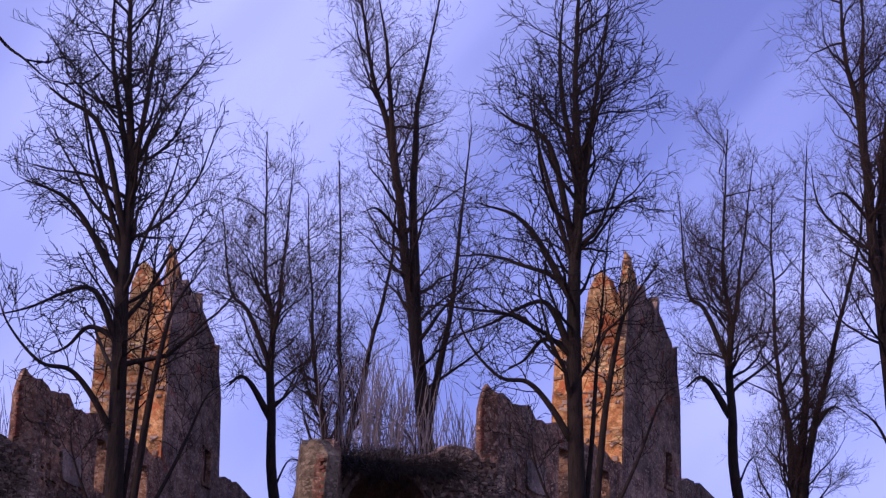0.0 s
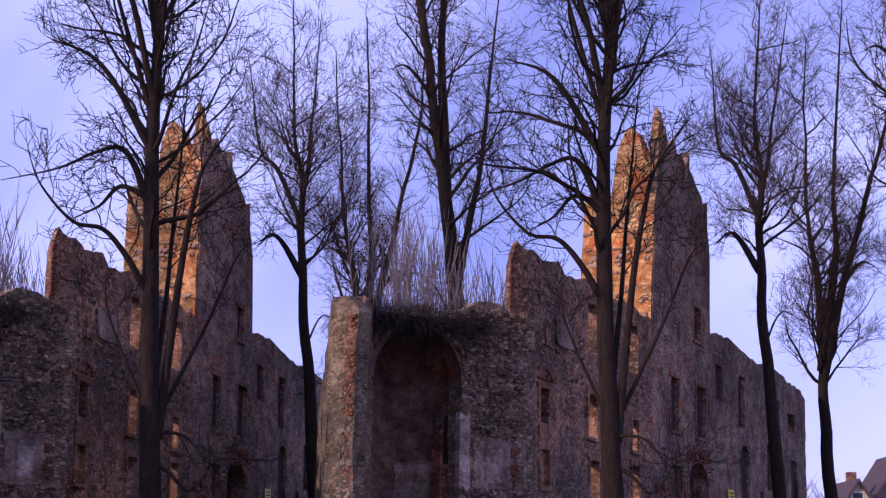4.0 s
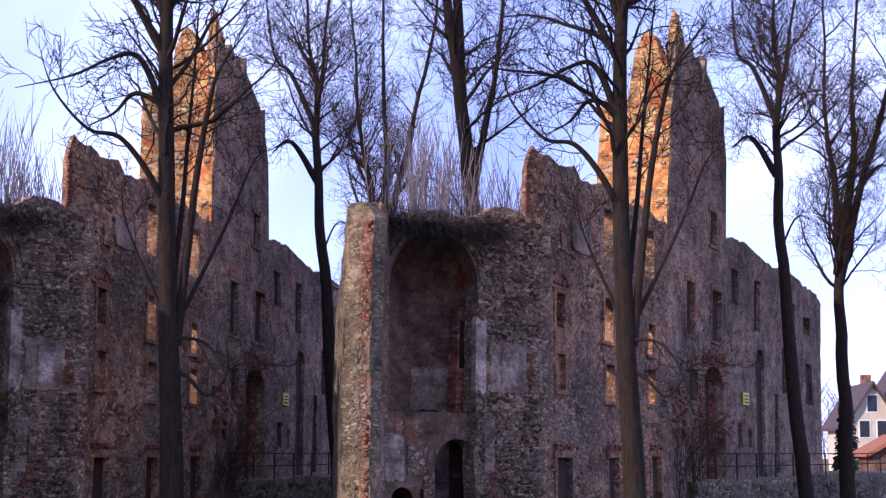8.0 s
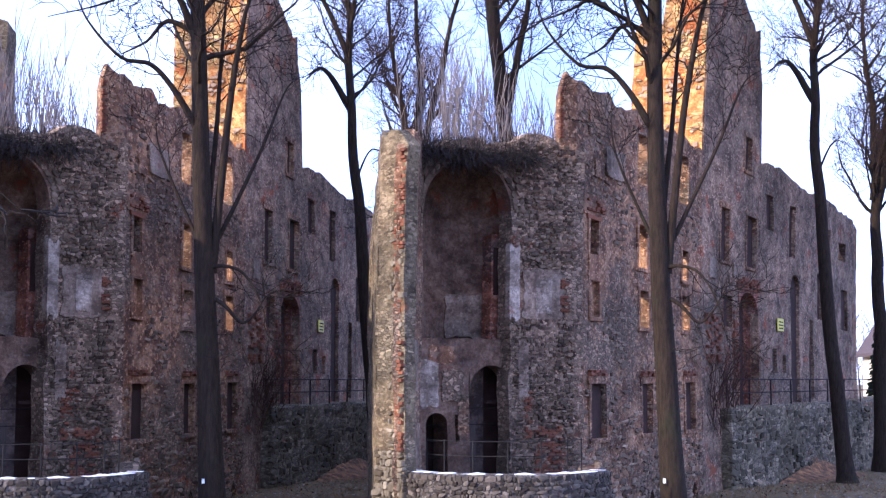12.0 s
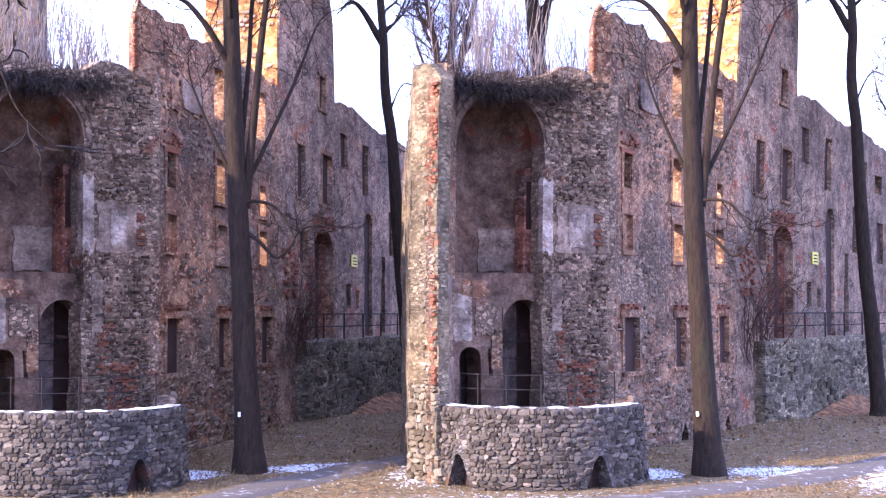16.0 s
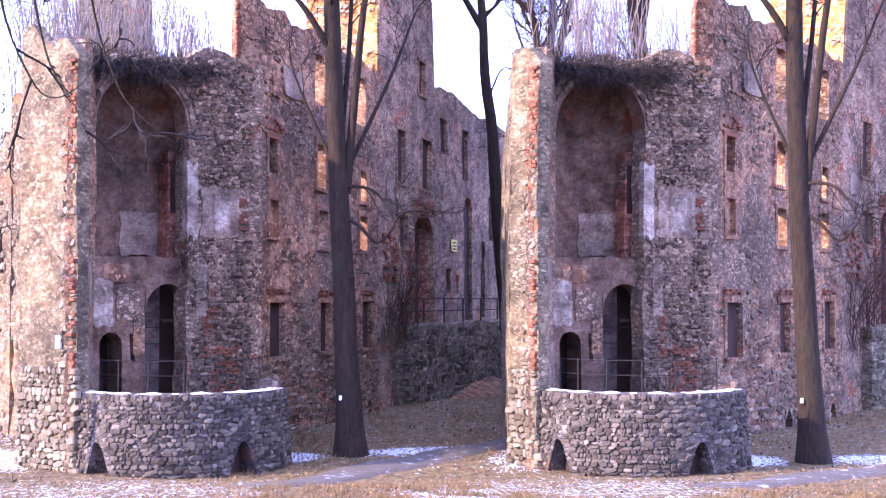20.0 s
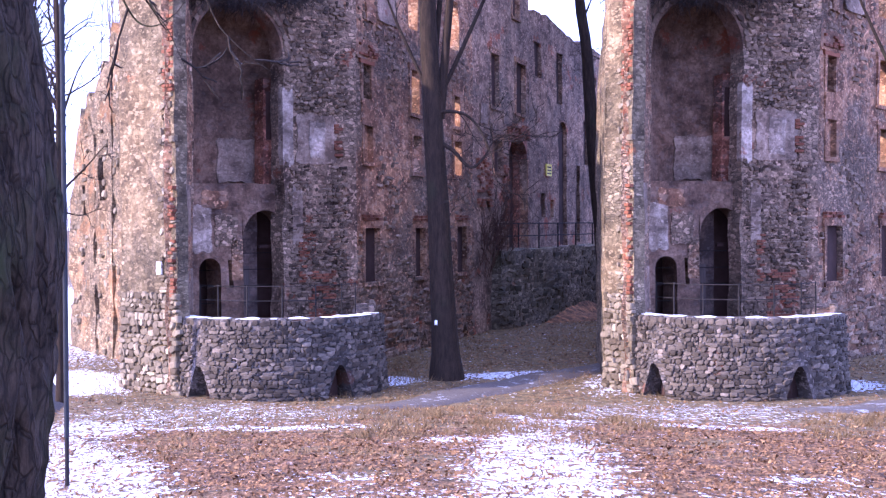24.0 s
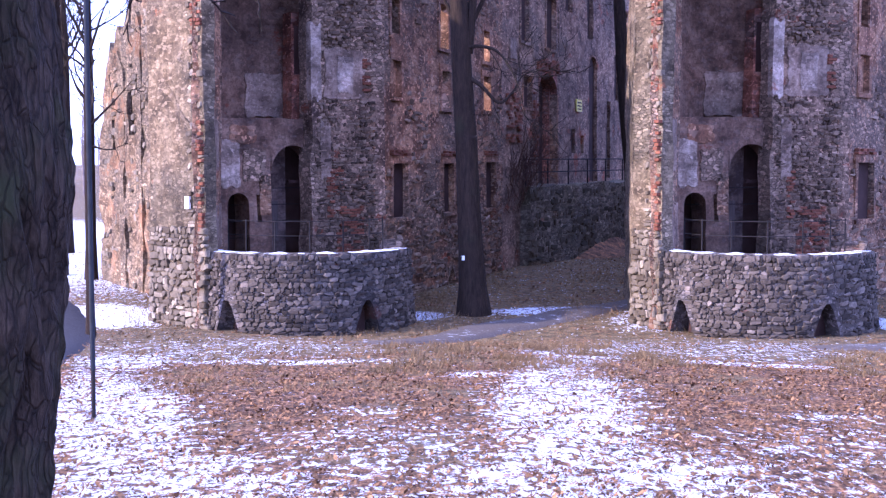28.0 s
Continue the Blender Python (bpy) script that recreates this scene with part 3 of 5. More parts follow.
def brick_run(parent, pl, s0, s1, z0, z1, d, seed, chance=1.0, length=0.27, high=0.085):
    rng = random.Random(seed)
    turn, row, z = pl.turn(), 0, z0
    while z < z1:
        s = s0 - (0.5 * length if row % 2 else 0)
        while s < s1 - 0.03:
            a, b = max(s, s0), min(s + length, s1)
            if b - a > 0.06 and rng.random() < chance:
                at = pl.at((a + b) / 2, z + high / 2, d + rng.uniform(-0.02, 0.03))
                place_piece("brick", BRICK, brick_mat, parent, at, turn, (b - a - 0.015, 0.12, high - 0.014))
            s += length
        z += high
        row += 1


def window_thing(ruin, pl, name, s0, s1, z0, z1, surround, lintel=None, blind=None, infill=None, label=""):
    """An opening's dressings: side bands, sill and lintel; blind: how far back a panel of infill or of painted shade
    stands.
    """
    w = empty(name, pl.at((s0 + s1) / 2, z0) - where(ruin))
    w.parent = ruin
    if label:
        w["label"] = label
    e = 0.16
    box(pl, s0 - e, s0, z0, z1, -0.035, 0.25, "jamb", surround, w, jag=0.02)
    box(pl, s1, s1 + e, z0, z1, -0.035, 0.25, "jamb", surround, w, jag=0.02)
    box(pl, s0 - e - 0.06, s1 + e + 0.06, z1, z1 + 0.20, -0.05, 0.25, "lintel", lintel or surround, w, jag=0.02)
    box(pl, s0 - e, s1 + e, z0 - 0.11, z0, -0.07, 0.3, "sill", surround, w, jag=0.015)
    # with no infill given, the panel's dark colour paints the opening's shade
    if blind:
        box(pl, s0 - 0.02, s1 + 0.02, z0 - 0.02, z1 + 0.02, blind, blind + 0.15, "blocking", infill or dark_mat, w)
    return w


def ruin_wing(site, corner_pier):
    ruin = empty("palace_ruin", site.at((1.0, 40.0, -2.1)))
    tagged(ruin, "roofless ruined palace wing of plastered rubble, tower stump behind", "ruin", group="ruined palace wings")
    F = Plane(site, BEND, END)
    A = Plane(site, (-4.1, 34.8), BEND)
    C = Vector((*BEND, 0)) + F.u * 11.88

    # front wall with its rows of windows
    up = [(1.19, 1.85, 5.08, 6.04), (1.31, 1.97, 3.38, 4.38), (5.1, 6.0, 7.5, 9.0), (5.3, 6.05, 5.0, 6.28), (5.43, 6.24, 3.24, 4.34),
          (9.2, 10.3, 7.4, 9.0), (9.7, 10.34, 4.9, 5.9), (9.7, 10.5, 3.3, 4.42)]
    low = [(1.3, 2.5, 0.11, 1.59), (5.63, 6.56, 0.11, 1.59), (10.0, 11.07, 0.1, 1.63)]
    drains = [(1.85, 2.4, -2.2, -1.5), (6.16, 6.8, -2.2, -1.55), (10.63, 11.2, -2.2, -1.6)]
    slit = [(0.95, 1.15, 8.3, 9.0)]
    front = rough_wall("front_wall", F, 0.0, 11.9, -2.6, [(0, 9.62), (0.5, 9.66), (1.1, 9.52), (2.4, 9.62), (3.6, 9.52), (5.0, 9.6), (11.9, 9.5)], 0.45, up + low + drains + slit, plaster, ruin,
                       label="patchy brown plaster over stone, broken top", seed=2)
    rough_wall("upper_wall_end", A, 3.56, 4.06, 7.4, [(3.56, 9.15), (3.62, 9.5), (3.72, 9.78), (3.85, 9.66), (4.06, 9.6)], 0.25, [], plaster, ruin, step=0.12, jag=0.04, ragged=0.06, seed=3)
    tower = rough_wall("tower_front", F, 11.9, 19.9, -2.6, [(11.9, 16.7), (12.2, 16.0), (12.5, 15.9), (12.74, 16.45), (13.05, 15.95), (13.35, 16.1), (13.9, 16.45), (14.3, 15.9), (14.79, 16.1), (15.3, 15.9), (15.75, 16.45), (16.1, 15.8),
                       (16.55, 15.75), (17.5, 15.35), (18.2, 15.0), (18.85, 15.2), (19.15, 14.2), (19.6, 13.2), (19.8, 11.6), (19.9, 10.3)], 0.30,
                       [(17.43, 18.4, 9.58, 10.85), (14.3, 15.41, 5.94, 7.85), (17.9, 19.34, 5.97, 7.9), (16.72, 19.6, 0.78, 5.0), (14.65, 15.76, 3.6, 4.73)], grey_plaster, ruin,
                       step=0.3, ragged=0.14, label="tall grey plastered tower wall with jagged top", seed=4)
    wing_holes = [(20.97, 22.2, 7.7, 9.1), (25.4, 27.0, 0.8, 6.2), (32.3, 33.7, 8.1, 8.85), (35.7, 37.5, 7.6, 8.5), (25.0, 26.1, 6.9, 9.1), (30.7, 31.9, 4.5, 6.6), (36.4, 38.1, 4.2, 6.2),
                  (22.05, 22.87, 2.0, 3.0), (23.81, 24.35, 2.0, 2.74), (29.0, 29.9, 0.9, 4.4), (33.2, 34.2, 0.9, 4.2)]
    wing = rough_wall("far_wing_wall", F, 19.9, 40.4, -2.6, [(19.9, 10.2), (23.1, 10.4), (25.9, 10.2), (28.2, 10.0), (31.5, 10.15), (34.3, 10.2), (36.2, 9.95), (39.1, 9.9), (40.4, 9.6)], 0.9, wing_holes, grey_plaster, ruin,
                      ragged=0.2, label="grey plastered far wing with tall blind niches", seed=5)
    E = Plane(site, tuple((Vector((*BEND, 0)) + F.u * 40.4).xy), tuple((Vector((*BEND, 0)) + F.u * 40.4 - F.n * 8).xy))
    rough_wall("end_wall", E, 0.0, 8.0, -2.6, [(0, 9.6), (3, 9.0), (8, 8.0)], 0.9, [], plaster, ruin, seed=6)
    # tower side, lit by the sun and also coloured brighter to carry that sunlight
    T = Plane(site, tuple((C - F.n * 2.62).xy), tuple(C.xy))
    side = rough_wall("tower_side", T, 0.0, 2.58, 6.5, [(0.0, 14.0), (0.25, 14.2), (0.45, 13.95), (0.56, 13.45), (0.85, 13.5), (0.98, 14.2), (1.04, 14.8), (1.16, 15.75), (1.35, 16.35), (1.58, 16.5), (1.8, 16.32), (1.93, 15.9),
                      (2.08, 15.45), (2.22, 15.2), (2.28, 15.9), (2.36, 17.2), (2.46, 16.9), (2.58, 16.5)], 0.9, [], sunlit_tower_stone, ruin, step=0.13, jag=0.10, ragged=0.10, label="orange brick and stone in sunlit tones, broken", seed=7)
    # unseen back wall, added to keep the sun from the tower windows
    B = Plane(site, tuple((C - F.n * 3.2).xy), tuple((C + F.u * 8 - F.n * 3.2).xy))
    rough_wall("tower_back", B, 0.0, 8.0, -2.0, [(0, 8.4), (3.0, 8.6), (4, 12), (5, 13), (8, 10)], 0.8, [], sunlit_tower_stone, ruin, seed=8)
    R = Plane(site, tuple((Vector((*BEND, 0)) + F.u * -0.5 - F.n * 6.0).xy), tuple((Vector((*BEND, 0)) + F.u * 40 - F.n * 6.0).xy))
    rough_wall("rear_wall", R, 2.0, 11.0, -2.6, [(0, 5.4), (6, 5.8), (11, 5.2)], 0.8, [], rubble, ruin, step=0.8, seed=9)
    rough_wall("rear_wall", R, 20.0, 40.0, -2.6, [(20, 6.5), (30, 6.2), (40, 6.5)], 0.8, [], rubble, ruin, step=0.8, seed=10)

    # window dressings
    for k, h in enumerate(up[:2]):
        window_thing(ruin, F, "window", *h, orange_plaster, brick_mat if k == 0 else None, blind=0.18 if k == 0 else 0.12, infill=None if k == 0 else orange_plaster, label="narrow window with orange plaster surround, blocked")
    for h in (up[3], up[4], up[6], up[7]):
        window_thing(ruin, F, "window", *h, orange_plaster, label="narrow window with pale orange plaster surround")
    for h in low:
        window_thing(ruin, F, "window", *h, plaster, orange_plaster, blind=0.14, label="low window with brick lintel and dark opening")
    for h in ((14.3, 15.41, 5.94, 7.85), (17.9, 19.34, 5.97, 7.9), (17.43, 18.4, 9.58, 10.85), (14.65, 15.76, 3.6, 4.73)):
        window_thing(ruin, F, "window", *h, plaster, blind=0.15, label="dark unglazed tower window")
    # dark panels paint the shade in the niches, and below in the drains
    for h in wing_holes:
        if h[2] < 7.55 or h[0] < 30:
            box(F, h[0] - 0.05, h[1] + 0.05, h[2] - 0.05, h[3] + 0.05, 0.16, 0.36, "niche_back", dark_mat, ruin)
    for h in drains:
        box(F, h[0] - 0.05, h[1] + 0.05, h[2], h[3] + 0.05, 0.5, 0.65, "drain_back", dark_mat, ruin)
        bmw = bmesh.new()
        for a, b in ((h[0] - 0.01, 0.0), (h[1] + 0.01, 1.0)):
            tri = [bmw.verts.new(F.at(s, z, d)) for d in (0.0, 0.4) for s, z in ((a, -1.9), (a, h[3] + 0.01), ((h[0] + h[1]) / 2, h[3] + 0.01))]
            bmw.faces.new(tri[:3]), bmw.faces.new(tri[3:]), bmw.faces.new((tri[0], tri[2], tri[5], tri[3]))
        part("drain_arch", bmw, rubble, ruin)
    door = empty("doorway", F.at(18.2, 0.78) - where(ruin))
    door.parent = ruin
    door["label"] = "tall dark round-headed doorway with brick edges"
    arch_fill(F, 16.72, 19.6, 4.2, 5.0, -0.03, 0.6, "arch", brick_dressing, door)
    # dark panel; the doorway's unlit depth is put into its colour
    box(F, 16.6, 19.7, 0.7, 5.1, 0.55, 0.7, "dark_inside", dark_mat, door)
    box(F, 19.5, 19.62, 0.75, 5.0, 0.27, 0.56, "reveal", brick_dressing, door, "reddish plaster reveal")
    box(F, 16.5, 16.72, 0.78, 4.3, -0.04, 0.3, "jamb", plaster, door, jag=0.03)
    box(F, 19.6, 19.85, 0.78, 4.3, -0.04, 0.3, "jamb", plaster, door, jag=0.03)
    brick_run(tower, F, 15.9, 16.6, 1.5, 4.2, -0.05, 41, 0.45, 0.3, 0.1)
    brick_run(tower, F, 12.4, 14.2, 2.3, 4.0, -0.05, 42, 0.35, 0.3, 0.1)
    brick_run(tower, F, 16.5, 19.8, 5.05, 5.5, -0.05, 43, 0.7, 0.3, 0.1)
    arch_fill(F, 25.4, 27.0, 5.7, 6.2, 0.0, 0.5, "niche_arch", plaster, ruin)
    sign = box(F, 22.8, 23.8, 3.72, 4.22, -0.06, -0.02, "warning_sign", yellow_paint, None)
    tagged(sign, "small yellow enamel notice fixed to the grey wall", "sign", group="yellow notices")
    for k in range(3):
        box(F, 22.95, 23.65, 3.80 + 0.13 * k, 3.85 + 0.13 * k, -0.068, -0.06, "notice_line", iron_mat, sign)

    prng = random.Random(61)
    for k in range(26):
        s, z, w, h = prng.uniform(0.3, 19.0), prng.uniform(0.3, 8.6), prng.uniform(0.5, 1.6), prng.uniform(0.4, 1.1)
        if not any(o[0] - w < s < o[1] + w and o[2] - h < z < o[3] + h for o in up + low + slit + [(17.43, 18.4, 9.58, 10.85), (14.3, 15.41, 5.94, 7.85), (17.9, 19.34, 5.97, 7.9), (16.72, 19.6, 0.78, 5.0), (14.65, 15.76, 3.6, 4.73)]):
            patch(F, s - w / 2, s + w / 2, z - h / 2, z + h / 2, -0.075, "plaster_remnant", prng.choice((pale_plaster, plaster, warm_plaster)), ruin, "", 20 + k)
    # the great niche between two piers
    FACE = Plane(site, (-5.75, 33.0), (-4.25, 31.2))
    INNER = Plane(site, (-4.25, 31.2), (-4.32, 34.75))
    arch_top, arch_spring, n0, n1 = 7.28, 5.95, -0.22, 2.22
    frontA = rough_wall("apse_front", A, -0.35, 4.35, -2.6, [(-0.35, 7.5), (0.3, 7.7), (1.8, 7.8), (2.3, 7.85), (3.3, 8.0), (3.7, 7.85), (4.35, 7.9)], 0.7, [(n0, n1, -0.75, arch_top)], rubble, ruin,
                        step=0.3, jag=0.09, ragged=0.25, label="rubble arch front, plaster lost", seed=11)
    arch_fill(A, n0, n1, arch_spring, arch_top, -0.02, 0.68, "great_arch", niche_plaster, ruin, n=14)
    rough_wall("lower_screen", A, -0.3, 2.9, -2.6, [(-0.3, 2.72), (2.9, 2.72)], 0.9, [(0.12, 0.71, -0.75, 0.85), (1.33, 2.56, -0.75, 2.06), (0.93, 1.05, 0.1, 0.8)], niche_plaster, ruin,
               step=0.3, jag=0.05, ragged=0.05, seed=12).location += A.site.rot @ (-A.n * 0.5)
    S = Plane(site, tuple((A.p - A.n * 0.5).xy), tuple((A.p - A.n * 0.5 + A.u).xy))
    for a, b, sp, tp in ((0.12, 0.71, 0.55, 0.85), (1.33, 2.56, 1.35, 2.06)):
        d = empty("doorway", S.at((a + b) / 2, -0.75) - where(ruin))
        d.parent = ruin
        d["label"] = "arched doorway into the dark vault"
        arch_fill(S, a, b, sp, tp, -0.01, 0.7, "arch", niche_plaster, d)
        # dark panel paints the shade inside the vault
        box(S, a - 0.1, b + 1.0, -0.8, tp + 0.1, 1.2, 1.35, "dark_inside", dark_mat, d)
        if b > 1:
            # this plaster is darkened to paint the shade within the arch
            box(S, a + 0.01, a + 0.56 * (b - a), -0.75, tp - 0.02, 0.66, 1.15, "screen_wall", shaded_vault_plaster, d, "patchy plaster filling half the arch", jag=0.02)
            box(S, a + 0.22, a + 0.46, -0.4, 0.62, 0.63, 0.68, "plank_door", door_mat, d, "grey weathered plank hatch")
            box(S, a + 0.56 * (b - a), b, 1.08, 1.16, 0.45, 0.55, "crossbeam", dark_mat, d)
        # unseen panels, added to keep stray sun out of the doorway
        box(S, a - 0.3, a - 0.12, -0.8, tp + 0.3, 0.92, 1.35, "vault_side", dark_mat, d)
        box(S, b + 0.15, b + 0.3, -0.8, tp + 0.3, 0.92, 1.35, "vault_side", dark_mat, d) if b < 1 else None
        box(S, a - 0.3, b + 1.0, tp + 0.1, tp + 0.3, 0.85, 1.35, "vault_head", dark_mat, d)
        for k in range(4):
            z = -0.3 + 0.42 * k
            if z < sp:
                rod("bar", [S.at(a, z, 0.4), S.at(b, z, 0.4)], 0.012, iron_mat, d)
    # curved back of the upper niche with a half dome
    bmn = bmesh.new()
    mid, rad, rows = (n0 + n1) / 2, (n1 - n0) / 2 + 0.12, []
    for j in range(16):
        z = 2.70 + (arch_spring - 2.70) * min(1.0, j / 7)
        f = max(0, j - 7) / 8
        rr, zz = rad * math.cos(f * math.pi / 2), z + (arch_top - arch_spring + 0.25) * math.sin(f * math.pi / 2)
        dep = [0.55 + 1.35 * max(rr, 0.01) / rad * math.sin(math.pi * k / 18) for k in range(19)]
        rows.append([bmn.verts.new(A.at(mid + 0.40 * dep[k] - max(rr, 0.01) * math.cos(math.pi * k / 18), zz, dep[k])) for k in range(19)])
    for a, b in zip(rows, rows[1:]):
        for k in range(18):
            bmn.faces.new((a[k], a[k + 1], b[k + 1], b[k]))
    part("niche_shell", bmn, niche_plaster, ruin, "brown curved plaster niche", True)
    box(A, n0 - 0.1, n1 + 0.9, 2.45, 2.73, 0.56, 2.1, "niche_floor", niche_plaster, ruin, jag=0.02)
    box(A, n0 - 0.2, n1 + 0.9, 7.3, 7.6, 0.5, 2.2, "niche_roof", rubble, ruin, jag=0.06)
    for k, (a, b, z0, z1, m) in enumerate(((-0.15, 0.45, 1.0, 2.2, white_lime), (0.55, 1.15, 1.15, 1.95, rubble), (0.2, 0.9, 2.1, 2.55, orange_plaster), (1.0, 1.3, 0.3, 1.3, plaster), (2.58, 2.85, 1.1, 2.4, orange_plaster))):
        patch(S, a, b, z0, z1, -0.045, "plaster_remnant", m, ruin, "", 80 + k)
    patch(A, 1.15, 2.30, 2.80, 3.95, 1.72, "pale_panel", pale_plaster, ruin, "remnant of pale plaster", 1)
    box(A, 2.15, 2.62, 2.73, 5.5, 1.0, 1.5, "brick_pier", brick_dressing, ruin, jag=0.05)
    # thin dark panel on the pier, an opening's shade as colour
    box(A, 2.22, 2.50, 3.9, 5.15, 0.96, 1.01, "dark_opening", dark_mat, ruin)
    patch(A, 2.20, 2.48, 3.2, 5.1, -0.06, "white_jamb", white_lime, ruin, "flaking whitewashed jamb", 2)
    patch(A, 2.60, 3.72, 3.26, 4.5, -0.05, "plaster_field", pale_plaster, ruin, "pinkish plaster remnant", 3)
    patch(A, 2.95, 3.4, 3.4, 4.3, -0.07, "lime_patch", white_lime, ruin, "", 4)
    patch(A, 2.45, 2.75, 1.2, 2.6, -0.05, "plaster_remnant", pale_plaster, ruin, "", 5)
    patch(INNER, 0.6, 2.6, 1.4, 2.6, -0.06, "plaster_remnant", pale_plaster, ruin, "", 6)
    patch(INNER, 1.6, 3.0, -0.4, 0.6, -0.06, "plaster_remnant", pale_plaster, ruin, "", 7)
    # near pier and its shaded inner side
    f0 = 0.0 if corner_pier else 1.15
    pier = rough_wall("corner_pier", FACE, f0, 2.34, -2.6, [(0, 7.75), (0.5, 7.9), (0.9, 7.5), (1.6, 7.45), (2.34, 7.0)], 0.3, [], lit_plaster, ruin, step=0.25, jag=0.07, label="sunlit ochre plaster pier, stone below", seed=13)
    brick_run(pier, FACE, 1.92, 2.33, 4.2, 6.9, -0.01, 5, 0.6)
    brick_run(pier, FACE, 2.02, 2.34, 0.0, 2.5, -0.01, 6, 0.55)
    turnF = FACE.turn()
    stone_field(pier, lambda s, z: (FACE.at(s, z), turnF), f0, 2.36, -2.1, 0.05, 0.19, 0.135, warm_stone, 21, limit=230)
    stone_field(pier, lambda s, z: (FACE.at(s, z), turnF), 1.75, 2.24, 0.0, 5.2, 0.17, 0.11, warm_stone, 22, keep=lambda s, z, r: r.random() < 0.45, limit=60, proud=0.02)
    if corner_pier:
        plaque = box(FACE, 1.62, 1.80, 0.58, 0.86, -0.07, -0.02, "plaque", white_paint, None)
        tagged(plaque, "small white enamel plaque on the ochre pier", "plaque")
    if not corner_pier:
        q = FACE.p + FACE.u * f0
        rough_wall("outer_side", Plane(site, (-6.3, 39.0), tuple(q.xy)), 0.0, (Vector((-6.3, 39.0, 0)) - q).length, -2.6, [(0, 5.2), (2.0, 6.2), (4.0, 6.4), (6.9, 7.6)], 0.3, [], lit_plaster, ruin, step=0.3, jag=0.09, ragged=0.4, seed=18)
    rough_wall("pier_inner_side", INNER, 0.12, 3.55, -2.6, [(0, 6.9), (1.2, 7.5), (3.55, 7.6)], 0.25, [], plaster, ruin, step=0.3, jag=0.10, seed=14)
    # rubble showing on the right-hand pier of the niche
    turnA = A.turn()
    stone_field(frontA, lambda s, z: (A.at(s, z), turnA), 2.35, 4.1, -0.7, 7.8, 0.115, 0.075, stone_mat, 23,
                keep=lambda s, z, r: not (3.2 < z < 4.55) and r.random() < 0.6, limit=120, proud=0.03)
    turnM = F.turn()
    stone_field(front, lambda s, z: (F.at(s, z), turnM), 0.0, 11.8, -2.1, 1.6, 0.26, 0.10, front_stone, 24,
                keep=lambda s, z, r: r.random() < 0.6 - 0.15 * (z + 2.1) and not any(h[0] - 0.2 < s < h[1] + 0.2 and h[2] - 0.2 < z < h[3] + 0.2 for h in low + drains), limit=150, proud=0.02)
    stone_field(front, lambda s, z: (F.at(s, z), turnM), 0.0, 11.8, 1.4, 9.3, 0.22, 0.10, front_stone, 25,
                keep=lambda s, z, r: noise.noise(Vector((s * 0.35, z * 0.5, 8.0))) > 0.02 and r.random() < 0.22 and not any(h[0] - 0.3 < s < h[1] + 0.3 and h[2] - 0.3 < z < h[3] + 0.4 for h in up + low), limit=60, proud=0.0)
    brick_run(front, A, 3.55, 3.70, 8.0, 9.3, -0.02, 7, 0.75, 0.2, 0.08)
    h = up[0]
    patch(F, h[0] - 0.55, h[1] + 0.50, h[3] + 0.10, h[3] + 0.62, -0.055, "plaster_remnant", orange_plaster, ruin, "orange plaster over the window", 71)
    brick_run(front, F, h[0] - 0.35, h[1] + 0.35, h[3] + 0.18, h[3] + 0.5, -0.07, 8, 0.35)
    patch(F, h[0] - 0.12, h[1] + 0.20, up[1][3] + 0.10, h[2] - 0.06, -0.06, "plaster_remnant", orange_plaster, ruin, "orange plaster between two windows", 72)
    for h in low:
        brick_run(front, F, h[0] - 0.2, h[1] + 0.2, h[3] + 0.20, h[3] + 0.29, -0.06, 9, 0.5)
    brick_run(frontA, A, 3.66, 3.92, 3.1, 4.7, -0.03, 11, 0.35)
    brick_run(frontA, A, 2.62, 2.86, 0.2, 1.5, -0.02, 44, 0.5, 0.2, 0.075)
    brick_run(frontA, A, 2.9, 3.7, -0.7, 0.5, -0.02, 45, 0.45, 0.2, 0.075)
    # rough voussoirs round the great arch
    vr, mid, half, rise = random.Random(91), (n0 + n1) / 2, (n1 - n0) / 2, arch_top - arch_spring
    for ring in (0, 1):
        for k in range(26):
            a = math.pi * (k + 0.5 * ring + vr.uniform(-0.2, 0.2)) / 26
            grow = 0.12 + 0.20 * ring
            at = A.at(mid - (half + grow) * math.cos(a), arch_spring + (rise + grow) * math.sin(a), vr.uniform(-0.03, 0.03))
            place_piece("voussoir", vr.choice(STONES), stone_mat, frontA, at, turnA @ pose(0, 0, 0, 0, -90 + math.degrees(a), 0), (0.22 * vr.uniform(0.8, 1.1), 0.12, 0.15 * vr.uniform(0.8, 1.1)))
    turnT = T.turn()
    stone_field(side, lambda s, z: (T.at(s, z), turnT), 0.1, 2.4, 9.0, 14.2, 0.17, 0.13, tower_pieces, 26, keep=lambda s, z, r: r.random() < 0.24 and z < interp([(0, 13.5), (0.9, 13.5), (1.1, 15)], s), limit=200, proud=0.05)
    return ruin, F, A


# darker copy of the niche plaster, with the recess's shade in its colour
shaded_vault_plaster = masonry("shaded_vault_plaster", (0.085, 0.058, 0.046), (0.140, 0.100, 0.078), (0.13, 0.108, 0.094), (0.16, 0.052, 0.028), cell=7.0, stone_share=0.75, brick_share=0.66, chip=0.08, pit=0.25, fleck=0.08, depth=0.03)
mortar_mat = masonry("lime_mortar", (0.050, 0.042, 0.036), (0.105, 0.090, 0.078), (0.12, 0.105, 0.095), (0.12, 0.06, 0.04), cell=9.0)
